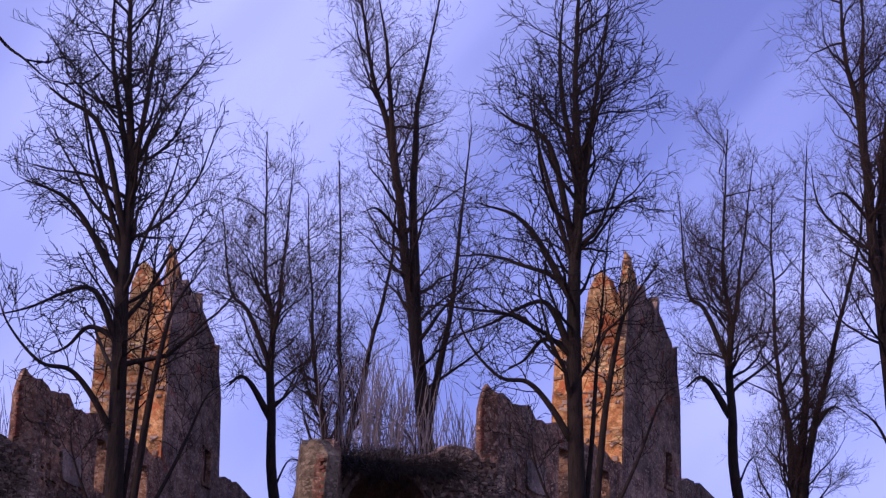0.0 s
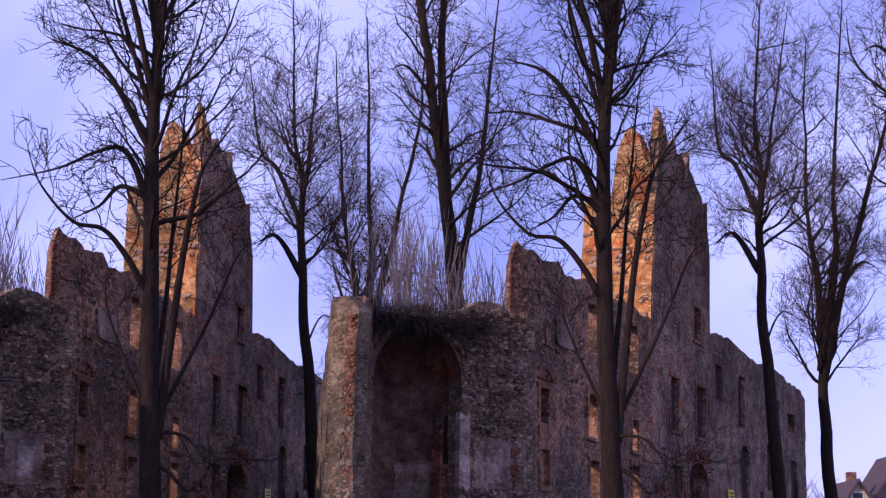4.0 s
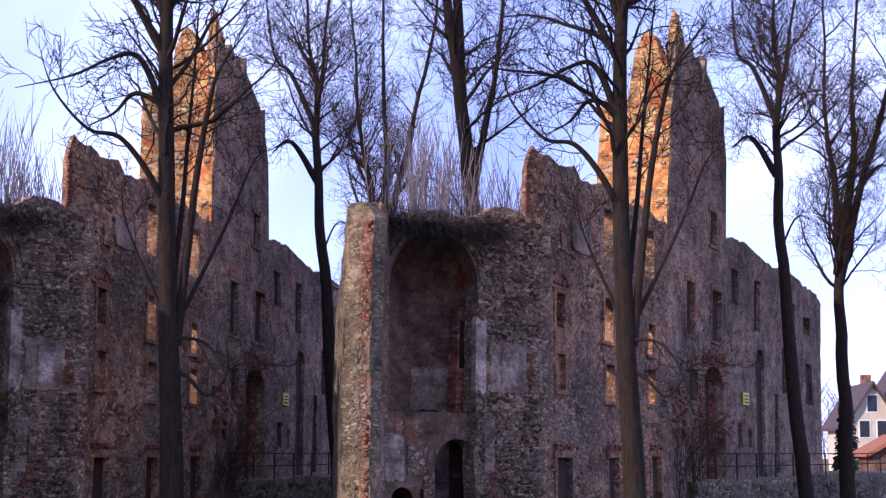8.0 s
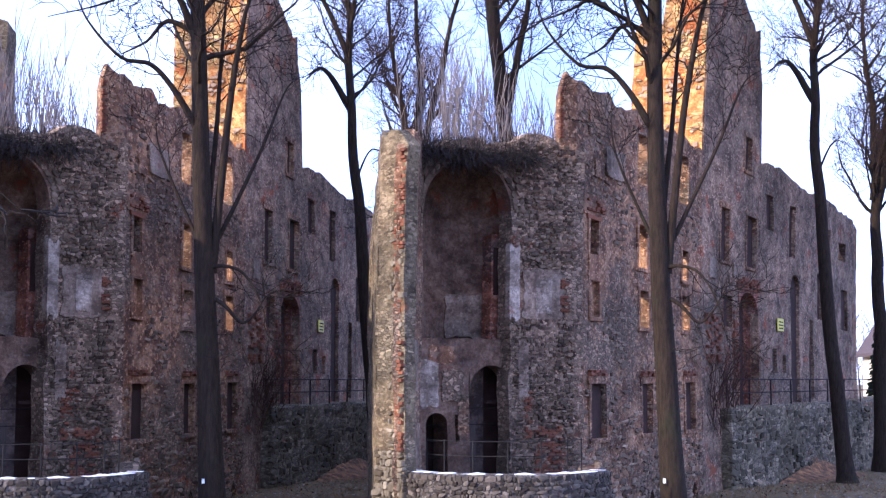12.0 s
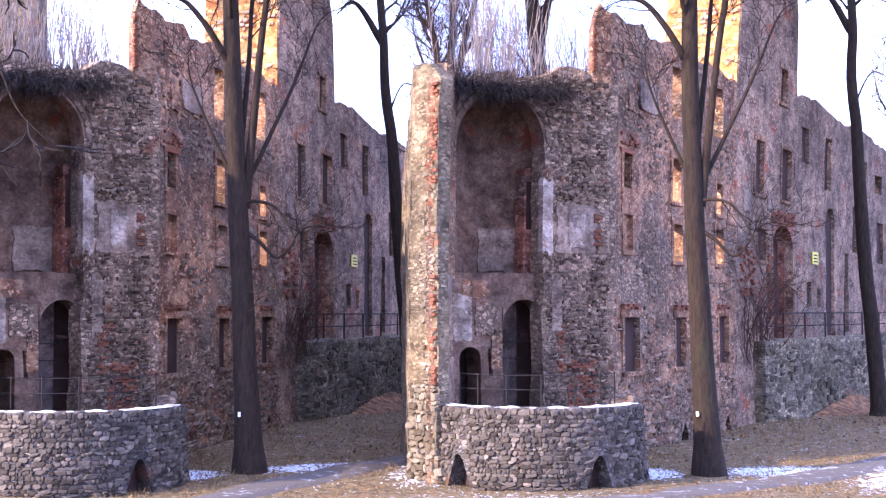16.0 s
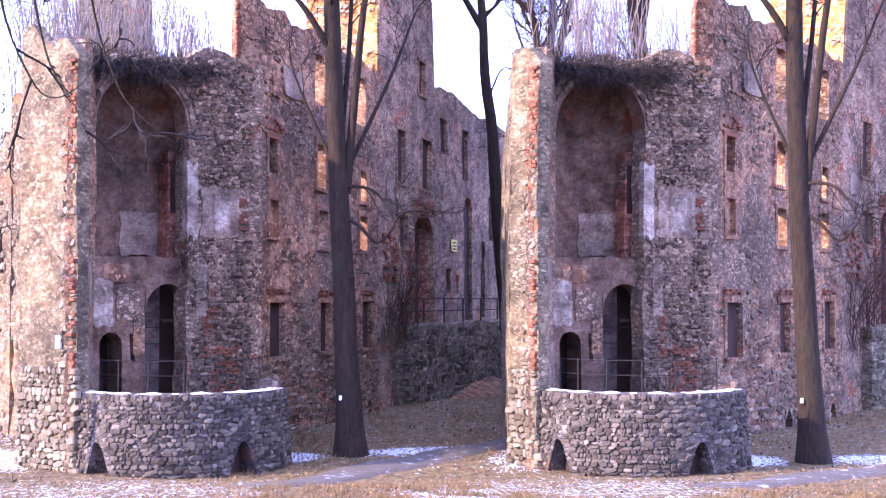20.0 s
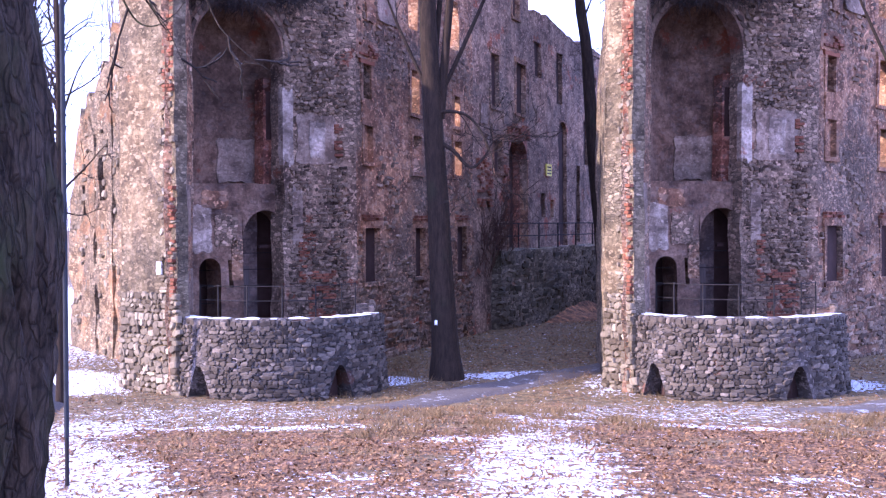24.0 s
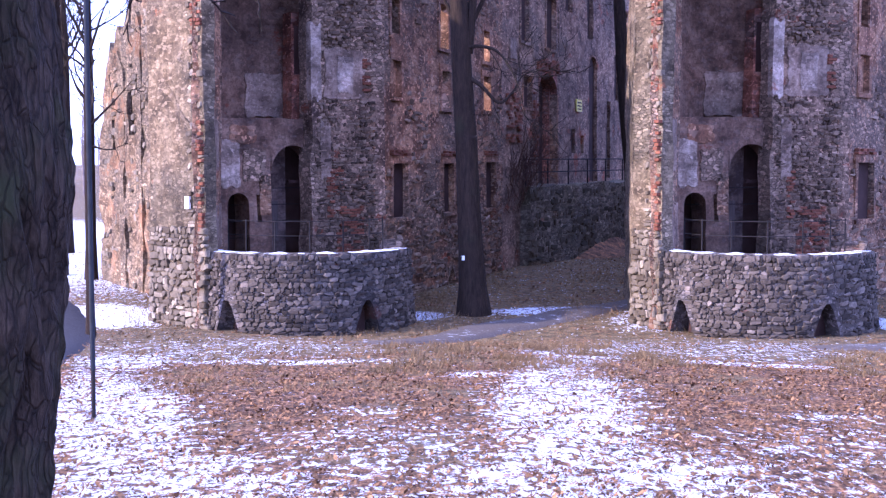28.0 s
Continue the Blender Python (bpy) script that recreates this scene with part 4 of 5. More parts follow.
warm_plaster = masonry("warm_plaster", (0.162, 0.087, 0.048), (0.270, 0.158, 0.092), (0.216, 0.148, 0.097), (0.216, 0.069, 0.031), cell=7.0, stone_share=0.60, brick_share=0.60)
white_lime = masonry("limewash", (0.24, 0.185, 0.140), (0.42, 0.345, 0.275), (0.24, 0.19, 0.15), (0.22, 0.10, 0.065), cell=7.0, stone_share=0.62, brick_share=0.62, chip=0.25, pit=0.5, fleck=0.1)
orange_plaster = masonry("orange_plaster", (0.205, 0.104, 0.055), (0.302, 0.173, 0.095), (0.238, 0.168, 0.114), (0.238, 0.074, 0.033), stone_share=0.62)
brick_dressing = masonry("brick_dressing", (0.17, 0.065, 0.04), (0.26, 0.115, 0.07), (0.20, 0.13, 0.10), (0.24, 0.08, 0.04), cell=6.0, stone_share=0.55)
# stones of the tower side, their tones raised for sunlight as well
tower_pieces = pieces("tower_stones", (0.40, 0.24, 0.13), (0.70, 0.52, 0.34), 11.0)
door_mat = surface("grey_planks", lambda nt, pos: (ramp(nt, noisy(nt, pos, 3.0, 6, 0.7, (5, 5, 0.4)), [(0.3, (0.055, 0.042, 0.036)), (0.7, (0.115, 0.092, 0.080))]), noisy(nt, pos, 9.0, 5, 0.6, (5, 5, 0.4))), 0.85)


def bastion(site):
    """The low round terrace wall of field stones, capped with snow, with two drain holes."""
    c, r0, r1 = Vector((-2.15, 32.75, 0)), 2.45, 1.95
    a0, a1, top = radians(198), radians(352), -0.36
    wall = empty("terrace_wall", site.at(c + Vector((0, -r0, -2.1))))
    tagged(wall, "low curved terrace wall of grey field stones, snow on top", "wall", group="terrace walls")
    n, holes = 72, (radians(232), radians(306))

    def bottom(a):
        lift = max(max(0.0, 1 - abs(a - h) / radians(9)) for h in holes)
        return -2.4 if lift <= 0 else -2.25 + 0.85 * min(1, lift * 1.3)
    v, f = [], []
    for k in range(n + 1):
        a = a0 + (a1 - a0) * k / n
        w = Vector((math.cos(a), math.sin(a), 0))
        for rr, z in ((r0 + 0.122, bottom(a)), (r0 + 0.022, top), (r1, top), (r1, bottom(a))):
            v.append(site.at(c + w * rr + Vector((0, 0, z))))
    for k in range(n):
        for j in range(4):
            p, q = k * 4 + j, k * 4 + (j + 1) % 4
            f.append((p, p + 4, q + 4, q))
    f += [(0, 1, 2, 3), tuple(n * 4 + j for j in (3, 2, 1, 0))]
    mesh_part("wall_core", v, f, mortar_mat, wall)
    # dark rods behind the drain holes, their shade given as colour
    for h in holes:
        w = Vector((math.cos(h), math.sin(h), 0))
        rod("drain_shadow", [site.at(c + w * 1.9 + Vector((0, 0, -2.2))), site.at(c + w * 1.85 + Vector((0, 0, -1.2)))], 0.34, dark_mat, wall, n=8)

    def frame_at(s, z):
        a = a0 + s / r0
        w = site.rot @ Vector((math.cos(a), math.sin(a), 0))
        t = Vector((-w.y, w.x, 0))
        return site.at(c + Vector((math.cos(a), math.sin(a), 0)) * (r0 + 0.05 * (top - z)) + Vector((0, 0, z))), Matrix((t, -w, (0, 0, 1))).transposed().to_4x4()

    def keep(s, z, rng):
        a = a0 + s / r0
        return z > bottom(a - radians(1)) + 0.1 and z > bottom(a + radians(1)) + 0.1 and rng.random() < 0.97
    stone_field(wall, frame_at, 0.0, (a1 - a0) * r0, -2.15, top - 0.03, 0.128, 0.10, terrace_stone, 31, keep, limit=300, proud=0.05, spin=16)
    # straight return to the house wall and terrace floor
    e = c + Vector((math.cos(a1), math.sin(a1), 0)) * 2.2
    P = Plane(site, tuple(e.xy), (0.10, 37.2))
    ret = rough_wall("return_wall", P, 0.0, 4.2, -2.4, [(0, top), (4.2, top)], 0.45, [], rubble, wall, step=0.4, ragged=0.04)
    tp = P.turn()
    stone_field(ret, lambda s, z: (P.at(s, z), tp), 0.0, 4.0, -2.1, top, 0.24, 0.15, stone_mat, 33, limit=60)
    # snow along the crown of the wall
    sv, sf = [], []
    for k in range(n + 1):
        a = a0 + (a1 - a0) * k / n
        w = Vector((math.cos(a), math.sin(a), 0))
        hgt = 0.004 + 0.06 * noise.noise(Vector((k * 0.23, 2, 2))) + 0.012 * noise.noise(Vector((k * 0.9, 5, 2)))
        hgt = max(-0.07, hgt)
        for rr, z in ((r0 + 0.0, top - 0.03 + min(0, hgt)), (r0 - 0.06, top + hgt), (r1 + 0.1, top + hgt), (r1, top - 0.03 + min(0, hgt))):
            sv.append(site.at(c + w * rr + Vector((0, 0, z))))
    for k in range(n):
        for j in range(3):
            p = k * 4 + j
            sf.append((p, p + 4, p + 5, p + 1))
    mesh_part("snow_cap", sv, sf, snow_mat, wall, "strip of old snow", True)
    fl = [site.at((x, y, -0.78)) for x, y in ((-4.2, 31.9), (-3.2, 31.0), (-2.1, 30.7), (-1.0, 31.1), (-0.2, 32.2), (0.0, 36.9), (-0.6, 37.0), (-4.1, 35.2))]
    mesh_part("terrace_floor", fl + [p - Vector((0, 0, 0.2)) for p in fl], [tuple(range(8)), tuple(range(15, 7, -1))] + [(k, k + 8, (k + 1) % 8 + 8, (k + 1) % 8) for k in range(8)], rubble, wall)
    rail = empty("terrace_railing", site.at((-2.2, 31.2, -0.78)))
    tagged(rail, "thin dark iron railing on the terrace", "railing", group="terrace railings")
    posts = [c + Vector((math.cos(a), math.sin(a), 0)) * 1.85 for a in [radians(205 + 24 * k) for k in range(7)]]
    for p in posts:
        rod("post", [site.at(p + Vector((0, 0, -0.8))), site.at(p + Vector((0, 0, 0.35)))], 0.016, iron_mat, rail)
    for z in (0.0, 0.32):
        rod("rail", [site.at(p + Vector((0, 0, z))) for p in posts], 0.010, iron_mat, rail)


def retaining_wall(site):
    P = Plane(site, (4.75, 50.0), (22.0, 82.0))
    wall = empty("retaining_wall", site.at((8.0, 56.0, -2.1)))
    tagged(wall, "mossy rubble retaining wall below the far wing", "wall", group="retaining walls")
    core = rough_wall("wall_core", P, 0.0, 36.0, -2.6, [(0, 0.75), (10, 0.8), (36, 0.9)], 0.7, [], mossy_rubble, wall, step=0.6, jag=0.12, ragged=0.10, seed=15)
    t = P.turn()
    stone_field(core, lambda s, z: (P.at(s, z), t), 0.0, 20, -2.1, 0.6, 0.34, 0.16, moss_stone, 34, keep=lambda s, z, r: r.random() < 0.5, limit=120, proud=0.0)
    v = [P.at(0, 0.74, 0.3), P.at(36, 0.85, 0.3), site.at((16, 84, 0.85)), site.at((4.0, 51.8, 0.74))]
    mesh_part("terrace_fill", v + [p - Vector((0, 0, 2.6)) for p in v], [(0, 1, 2, 3)] + [(k, k + 4, (k + 1) % 4 + 4, (k + 1) % 4) for k in range(4)], ground_mat, wall, "grassy terrace")
    rail = empty("terrace_fence", P.at(0.5, 0.75, 0.35))
    tagged(rail, "dark iron pipe railing along the terrace edge", "fence", group="terrace fences")
    for k in range(16):
        rod("post", [P.at(0.4 + 2.1 * k, 0.7, 0.35), P.at(0.4 + 2.1 * k, 1.75, 0.35)], 0.03, iron_mat, rail)
    for z in (1.25, 1.72):
        rod("rail", [P.at(0.2, z, 0.35), P.at(32.2, z + 0.1, 0.35)], 0.024, iron_mat, rail)
    bank = []
    for i in range(25):
        for j in range(6):
            s, d = 4.0 + i * 0.36, -j * 0.42
            p = P.at(s, 0, d)
            w = noise.noise(Vector((s * 0.4, j * 0.5, 3)))
            z = -2.25 + (1 - j / 5) ** 1.3 * (0.55 + 0.5 * w) * min(1.0, i / 8, (24 - i) / 8)
            bank.append((p.x, p.y, z if j else z + 0.1))
    mesh_part("earth_bank", bank, [(i * 6 + j, i * 6 + j + 1, i * 6 + j + 7, i * 6 + j + 6) for i in range(24) for j in range(5)], earth_mat, wall, "slope of orange earth and leaves", True)


moss_stone = pieces("mossy_stone", (0.045, 0.038, 0.022), (0.24, 0.195, 0.128), 11.0)
mossy_rubble = masonry("mossy_rubble", (0.085, 0.072, 0.040), (0.175, 0.145, 0.092), (0.185, 0.152, 0.105), (0.20, 0.10, 0.05), cell=5.0, stone_share=0.46)
earth_mat = surface("orange_earth", lambda nt, pos: (ramp(nt, noisy(nt, pos, 3.5, 8, 0.8), [(0.36, (0.04, 0.024, 0.014)), (0.50, (0.16, 0.09, 0.045)), (0.60, (0.38, 0.185, 0.070)), (0.72, (0.52, 0.29, 0.125))]), noisy(nt, pos, 6.0, 6)), 0.95, 0.9, 0.06)

for site, pier in ((WEST, True), (EAST, False)):
    ruin_wing(site, pier)
    bastion(site)
    retaining_wall(site)

# ---- trees ----


def wander(p, d, length, segs, rng, bend, up):
    pts, step = [p.copy()], length / segs
    for k in range(segs):
        d = (d + Vector((rng.gauss(0, bend), rng.gauss(0, bend), rng.gauss(0, bend) + up))).normalized()
        p = p + d * step
        pts.append(p.copy())
    return pts


def along(pts, t):
    k = min(len(pts) - 2, int(t * (len(pts) - 1)))
    f = t * (len(pts) - 1) - k
    return pts[k].lerp(pts[k + 1], f), (pts[k + 1] - pts[k]).normalized()


def sprout(pts, r0, r1, level, rng, out, spread, up, density, scale, twig=0.006):
    """Side branches of a limb, and theirs, down to twigs."""
    length = sum((b - a).length for a, b in zip(pts, pts[1:]))
    count = max(2, int(length * density * (1.0, 1.5, 2.3, 3.0)[level]))
    for k in range(count):
        t = 0.18 + 0.82 * (k + rng.random()) / count
        p, d = along(pts, min(t, 0.999))
        side = d.orthogonal().normalized()
        side.rotate(Matrix.Rotation(rng.uniform(0, 2 * math.pi), 3, d))
        way = (d + side * spread * rng.uniform(0.6, 1.3)).normalized()
        ln = scale * (1.0, 1.0, 0.55, 0.34)[level] * (1.15 - 0.65 * t) * rng.uniform(0.6, 1.3)
        ra = max(twig, (r0 + (r1 - r0) * t) * rng.uniform(0.35, 0.55))
        segs = (6, 5, 4, 3)[level]
        q = wander(p, way, ln, segs, rng, 0.24, up)
        tube(out[0], out[1], q, [ra * (1 - 0.8 * i / segs) + 0.5 * twig for i in range(segs + 1)], (5, 4, 3, 3)[level])
        if level < 3:
            sprout(q, ra, ra * 0.3, level + 1, rng, out, spread, up, density, scale, twig)


def smooth_line(pts, n):
    """A Catmull-Rom line through the points."""
    P = [pts[0] * 2 - pts[1]] + list(pts) + [pts[-1] * 2 - pts[-2]]
    out = []
    for k in range(1, len(P) - 2):
        a, b, c, d = P[k - 1:k + 3]
        for i in range(n):
            t = i / n
            out.append(0.5 * ((2 * b) + (c - a) * t + (2 * a - 5 * b + 4 * c - d) * t * t + (3 * b - a - 3 * c + d) * t ** 3))
    return out + [P[-2]]


def bare_tree(name, site, stems, label, group="", radius=0.3, seed=1, spread=0.75, up=0.10, density=1.0, scale=2.6, auto=0, auto_from=0.4, auto_len=3.5, material=None, flare=1.5, tip0=0.16, relief=0.0, crown_mat=None, category="tree", twig=0.006, wave=0.0):
    """stems: world lines (x, y, z) with their start radius; the first is the trunk. Further limbs grow by chance."""
    rng = random.Random(seed)
    material = material or bark_dark
    lines = [([site.at(p) for p in smooth_line([Vector(q) for q in s], 5)], r) for s, r in stems]
    for pts, r in lines:
        for i, q in enumerate(pts):
            w = noise.noise_vector(Vector((q.z * 0.45, seed * 3.7 + r * 40, 1.0)))
            q += Vector((w.x, w.y, 0)) * wave * min(1.0, i / 6)
    base = lines[0][0][0]
    tree = empty(name, base)
    tagged(tree, label, category, group=group)
    out = ([], [])
    trunk = lines[0][0]
    for k, (pts, r) in enumerate(lines):
        n = len(pts)
        tip = tip0 if k == 0 else 0.10
        rad = [r * (1 - (1 - tip) * i / (n - 1)) for i in range(n)]
        if k == 0:
            rad = [w * (1 + (flare - 1) * math.exp(-i * 1.3)) for i, w in enumerate(rad)]
        v, f = [], []
        if k == 0 and relief:
            fine = smooth_line(pts, 9)
            m = len(fine) - 1
            wide = [np.interp(i / m, [j / (n - 1) for j in range(n)], rad) for i in range(m + 1)]
            tube(v, f, fine, wide, 90)
            for i, q in enumerate(v):
                ring, a = i // 90, 2 * math.pi * (i % 90) / 90
                w = Vector((math.cos(a) * 3.4, math.sin(a) * 3.4, q.z * 0.75))
                ridge = 1 - abs(noise.noise(w * 2.6)) * 2.6 - 0.8 * abs(noise.noise(w * 6.0))
                swell = noise.noise(Vector((math.cos(a), math.sin(a), q.z * 1.1)))
                v[i] = q + (q - fine[ring]).normalized() * (relief * ridge + 0.035 * swell)
        else:
            tube(v, f, pts, rad, 12 if k == 0 else 8)
        mesh_part("trunk" if k == 0 else "limb", v, f, material, tree, "", True)
        lo = auto_from if k == 0 else 0.15
        cut = pts[int(lo * (n - 1)):]
        sprout(cut, rad[int(lo * (n - 1))] * 0.55, rad[-1], 1, rng, out, spread, up, density, scale, twig)
    for k in range(auto):
        t = auto_from + (0.97 - auto_from) * (k + rng.random()) / auto
        p, d = along(trunk, t)
        a = rng.uniform(0, 2 * math.pi)
        way = Vector((math.cos(a), math.sin(a), 0)) * spread * 1.1 + Vector((0, 0, 0.75))
        ln = auto_len * (1.15 - 0.75 * t) * rng.uniform(0.7, 1.25)
        r = radius * (1 - 0.85 * t) * rng.uniform(0.18, 0.34) + 0.010
        q = wander(p, way.normalized(), ln, 9, rng, 0.17, up)
        v, f = [], []
        tube(v, f, q, [r * (1 - 0.85 * i / 9) + 0.004 for i in range(10)], 6)
        mesh_part("limb", v, f, material, tree, "", True)
        sprout(q, r, r * 0.2, 1, rng, out, spread, up, density, scale, twig)
    tagged(mesh_part("crown", out[0], out[1], crown_mat or twig_mat, tree, "fine bare twigs"), kind="stuff")
    return tree


def grove(site, seed):
    k = seed
    bare_tree("lime_tree", site, [
        ([(1.85, 33.7, -2.25), (1.66, 33.7, 2.0), (1.46, 33.7, 6.2), (1.27, 33.7, 11.4), (1.25, 33.8, 14.4), (1.0, 33.8, 17.4), (0.85, 33.8, 21.5)], 0.31),
        ([(1.22, 33.7, 9.9), (0.85, 33.5, 10.76), (0.48, 33.3, 11.1), (-0.11, 33.1, 10.86), (-0.9, 33.0, 10.4), (-2.15, 32.9, 10.0)], 0.10),
        ([(1.24, 33.7, 10.0), (0.57, 33.9, 10.3), (0.1, 34.0, 9.8), (-0.5, 34.2, 9.5)], 0.085),
        ([(1.35, 33.7, 7.6), (0.76, 33.5, 8.5), (0.2, 33.4, 9.1), (-0.5, 33.2, 9.2), (-1.25, 33.1, 10.0), (-1.6, 33.0, 10.8)], 0.095),
        ([(1.72, 33.7, 4.2), (2.04, 33.6, 8.0), (2.33, 33.5, 10.1), (2.6, 33.4, 11.0), (3.25, 33.3, 12.0)], 0.11),
        ([(1.58, 33.7, 5.4), (1.78, 33.9, 7.7), (1.9, 34.0, 9.7), (2.0, 34.1, 11.8), (2.2, 34.2, 14.5)], 0.08),
        ([(1.66, 33.7, 4.6), (2.81, 33.9, 7.1), (3.45, 34.0, 8.7), (3.8, 34.1, 9.1)], 0.06),
        ([(1.62, 33.7, 4.32), (1.95, 33.5, 4.36), (2.35, 33.4, 4.25), (2.65, 33.3, 3.9), (2.9, 33.2, 3.3), (3.03, 33.2, 2.6)], 0.055),
        ([(1.68, 33.7, 3.65), (2.02, 33.5, 3.42), (2.42, 33.5, 3.02), (2.76, 33.5, 3.28), (3.03, 33.5, 3.68), (3.58, 33.5, 3.88)], 0.06),
        ([(1.5, 33.7, 4.7), (0.48, 33.6, 7.0), (0.32, 33.5, 8.0)], 0.05),
        ([(1.24, 33.7, 12.5), (0.46, 33.6, 15.3), (-0.56, 33.5, 16.0), (-1.0, 33.4, 16.3)], 0.10),
        ([(1.25, 33.7, 12.0), (0.17, 33.9, 15.4), (-0.2, 34.0, 17.0)], 0.08),
        ([(1.25, 33.8, 14.2), (0.6, 33.9, 17.4), (0.5, 34.0, 20.5)], 0.10),
        ([(1.25, 33.8, 13.8), (1.55, 33.7, 16.7), (1.8, 33.6, 19.8)], 0.10),
        ([(1.25, 33.7, 11.2), (-0.05, 33.5, 13.2), (-1.3, 33.3, 13.7)], 0.11),
    ], "tall bare lime tree with dark bark before the wall", "tall bare trees", 0.31, 101, auto=40, auto_from=0.40, auto_len=4.8, density=1.5, scale=1.6, up=0.07, spread=0.95, twig=0.007, wave=0.04, tip0=0.08)
    bare_tree("ash_tree", site, [
        ([(9.4, 54.4, -2.3), (9.1, 54.4, 0.7), (8.69, 54.4, 6.2), (8.3, 54.4, 10.6), (8.07, 54.4, 14.0), (8.1, 54.5, 16.4), (7.75, 54.5, 18.5), (7.5, 54.5, 24.5)], 0.33),
        ([(8.15, 54.4, 12.4), (7.0, 54.2, 13.9), (6.2, 54.0, 13.4)], 0.16),
        ([(8.06, 54.4, 14.5), (7.07, 54.6, 16.8), (6.38, 54.7, 17.7), (5.7, 54.8, 22.0)], 0.13),
        ([(8.1, 54.4, 15.5), (8.35, 54.2, 18.0), (8.6, 54.0, 23.5)], 0.11),
        ([(8.4, 54.4, 9.6), (9.0, 54.3, 10.8), (9.8, 54.2, 10.4)], 0.05),
    ], "bare ash tree with forked leaning stem", "tall bare trees", 0.3, 102, auto=30, auto_from=0.5, auto_len=5.0, density=1.55, scale=2.1, up=0.09, spread=0.9, twig=0.0055, wave=0.14, tip0=0.06, crown_mat=twig_brown)
    bare_tree("poplar_tree", site, [
        ([(12.06, 61.3, -2.3), (12.06, 61.3, 2.0), (12.0, 61.3, 6.8), (11.88, 61.3, 9.8), (11.6, 61.3, 13.7), (11.1, 61.3, 17.0), (10.5, 61.3, 24.5)], 0.36),
        ([(11.88, 61.3, 9.4), (12.3, 61.5, 13.7), (12.34, 61.6, 17.1), (12.0, 61.7, 26.5)], 0.25),
        ([(11.9, 61.3, 9.0), (12.56, 61.1, 12.4), (13.32, 61.0, 16.1), (14.4, 60.9, 21.0), (14.8, 60.8, 26.0)], 0.22),
        ([(12.7, 61.1, 13.2), (13.4, 61.0, 14.1), (14.0, 60.9, 13.9)], 0.12),
    ], "tall bare poplar splitting into three upright stems", "tall bare trees", 0.36, 103, auto=32, auto_from=0.42, auto_len=5.0, density=1.55, scale=2.1, up=0.09, spread=0.85, twig=0.0055, wave=0.18, tip0=0.06, crown_mat=twig_brown)
    bare_tree("poplar_tree", site, [
        ([(18.3, 58, -2.3), (17.2, 58, 4.0), (15.93, 58, 9.6), (15.27, 58, 14.5), (14.85, 58, 18.0), (14.28, 58, 22.2), (13.55, 58, 27.0), (12.7, 58, 29.8), (11.7, 58, 36.0)], 0.5),
        ([(15.0, 58, 17.0), (14.9, 58.3, 22.2), (14.94, 58.4, 26.6), (15.3, 58.4, 29.8), (16.2, 58.4, 35.0)], 0.26),
        ([(14.0, 58, 24.0), (13.5, 57.8, 29.0), (12.9, 57.7, 34.0)], 0.18),
        ([(14.4, 58, 21.5), (13.1, 57.6, 22.7), (12.3, 57.4, 22.4)], 0.11),
        ([(15.5, 58, 13.0), (16.5, 57.5, 19.0), (17.3, 57.2, 27.0)], 0.2),
        ([(15.9, 58, 10.0), (14.6, 57.4, 12.5), (13.4, 57.0, 13.4)], 0.10),
    ], "very tall bare poplar with brown leaning trunk", "tall bare trees", 0.5, 104, auto=28, auto_from=0.35, auto_len=6.5, density=1.2, scale=2.6, up=0.06, spread=0.9, twig=0.006, wave=0.14, tip0=0.06, crown_mat=twig_brown)
    mark = Plane(site, (1.48, 33.36), (1.68, 33.36))
    tagged(box(mark, 0.06, 0.125, -0.72, -0.61, 0.0, 0.02, "trail_mark", white_paint, None), "small white trail mark on the lime trunk", "sign", group="trail marks")
    # thicket of pale saplings behind the niche
    rng = random.Random(7 + k)
    v, f = [], []
    for i in range(230):
        x, y = rng.uniform(-9.0, -1.2), rng.uniform(46, 62)
        if site is EAST and x / y < -0.118:
            continue
        h = (17.8 - 3.2 * smooth(-5.2, -1.5, x * 55 / y)) * y / 58 * rng.uniform(0.86, 1.05)
        q = wander(site.at((x, y, -2.2)), Vector((0, 0, 1)), h, 8, rng, 0.03, 0.05)
        tube(v, f, q, [0.05 * (1 - 0.8 * j / 8) for j in range(9)], 4)
        for j in range(14):
            p, d = along(q, rng.uniform(0.45, 0.98))
            a = rng.uniform(0, 6.28)
            w = wander(p, Vector((math.cos(a) * 0.35, math.sin(a) * 0.35, 1)).normalized(), rng.uniform(0.8, 2.4), 3, rng, 0.06, 0.1)
            tube(v, f, w, [0.018, 0.014, 0.01, 0.006], 3)
    tagged(mesh_part("thicket", v, f, brush_mat), "dense thicket of pale bare saplings behind the ruin", "thicket", kind="stuff")
    # overgrowth on the niche's crown
    A = Plane(site, (-4.1, 34.8), BEND)
    v, f = [], []
    for i in range(4200):
        s, d = rng.uniform(-0.9, 2.9), rng.uniform(-0.16, 1.2)
        base = A.at(s, 7.35 + 0.15 * rng.random(), d)
        hang = rng.random() < 0.72
        w = wander(base, Vector((rng.gauss(0, 0.35), rng.gauss(0, 0.35) - (0.6 if hang else 0), 0.2 if hang else 1)).normalized(), rng.uniform(0.35, 1.15) if hang else rng.uniform(0.2, 0.7), 4, rng, 0.2, -0.28 if hang else 0.05)
        tube(v, f, w, [0.009, 0.008, 0.006, 0.004, 0.003], 3)
    tagged(mesh_part("overgrowth", v, f, shoot_mat), "tangled dry shoots growing on the broken arch", "shrub", kind="stuff")
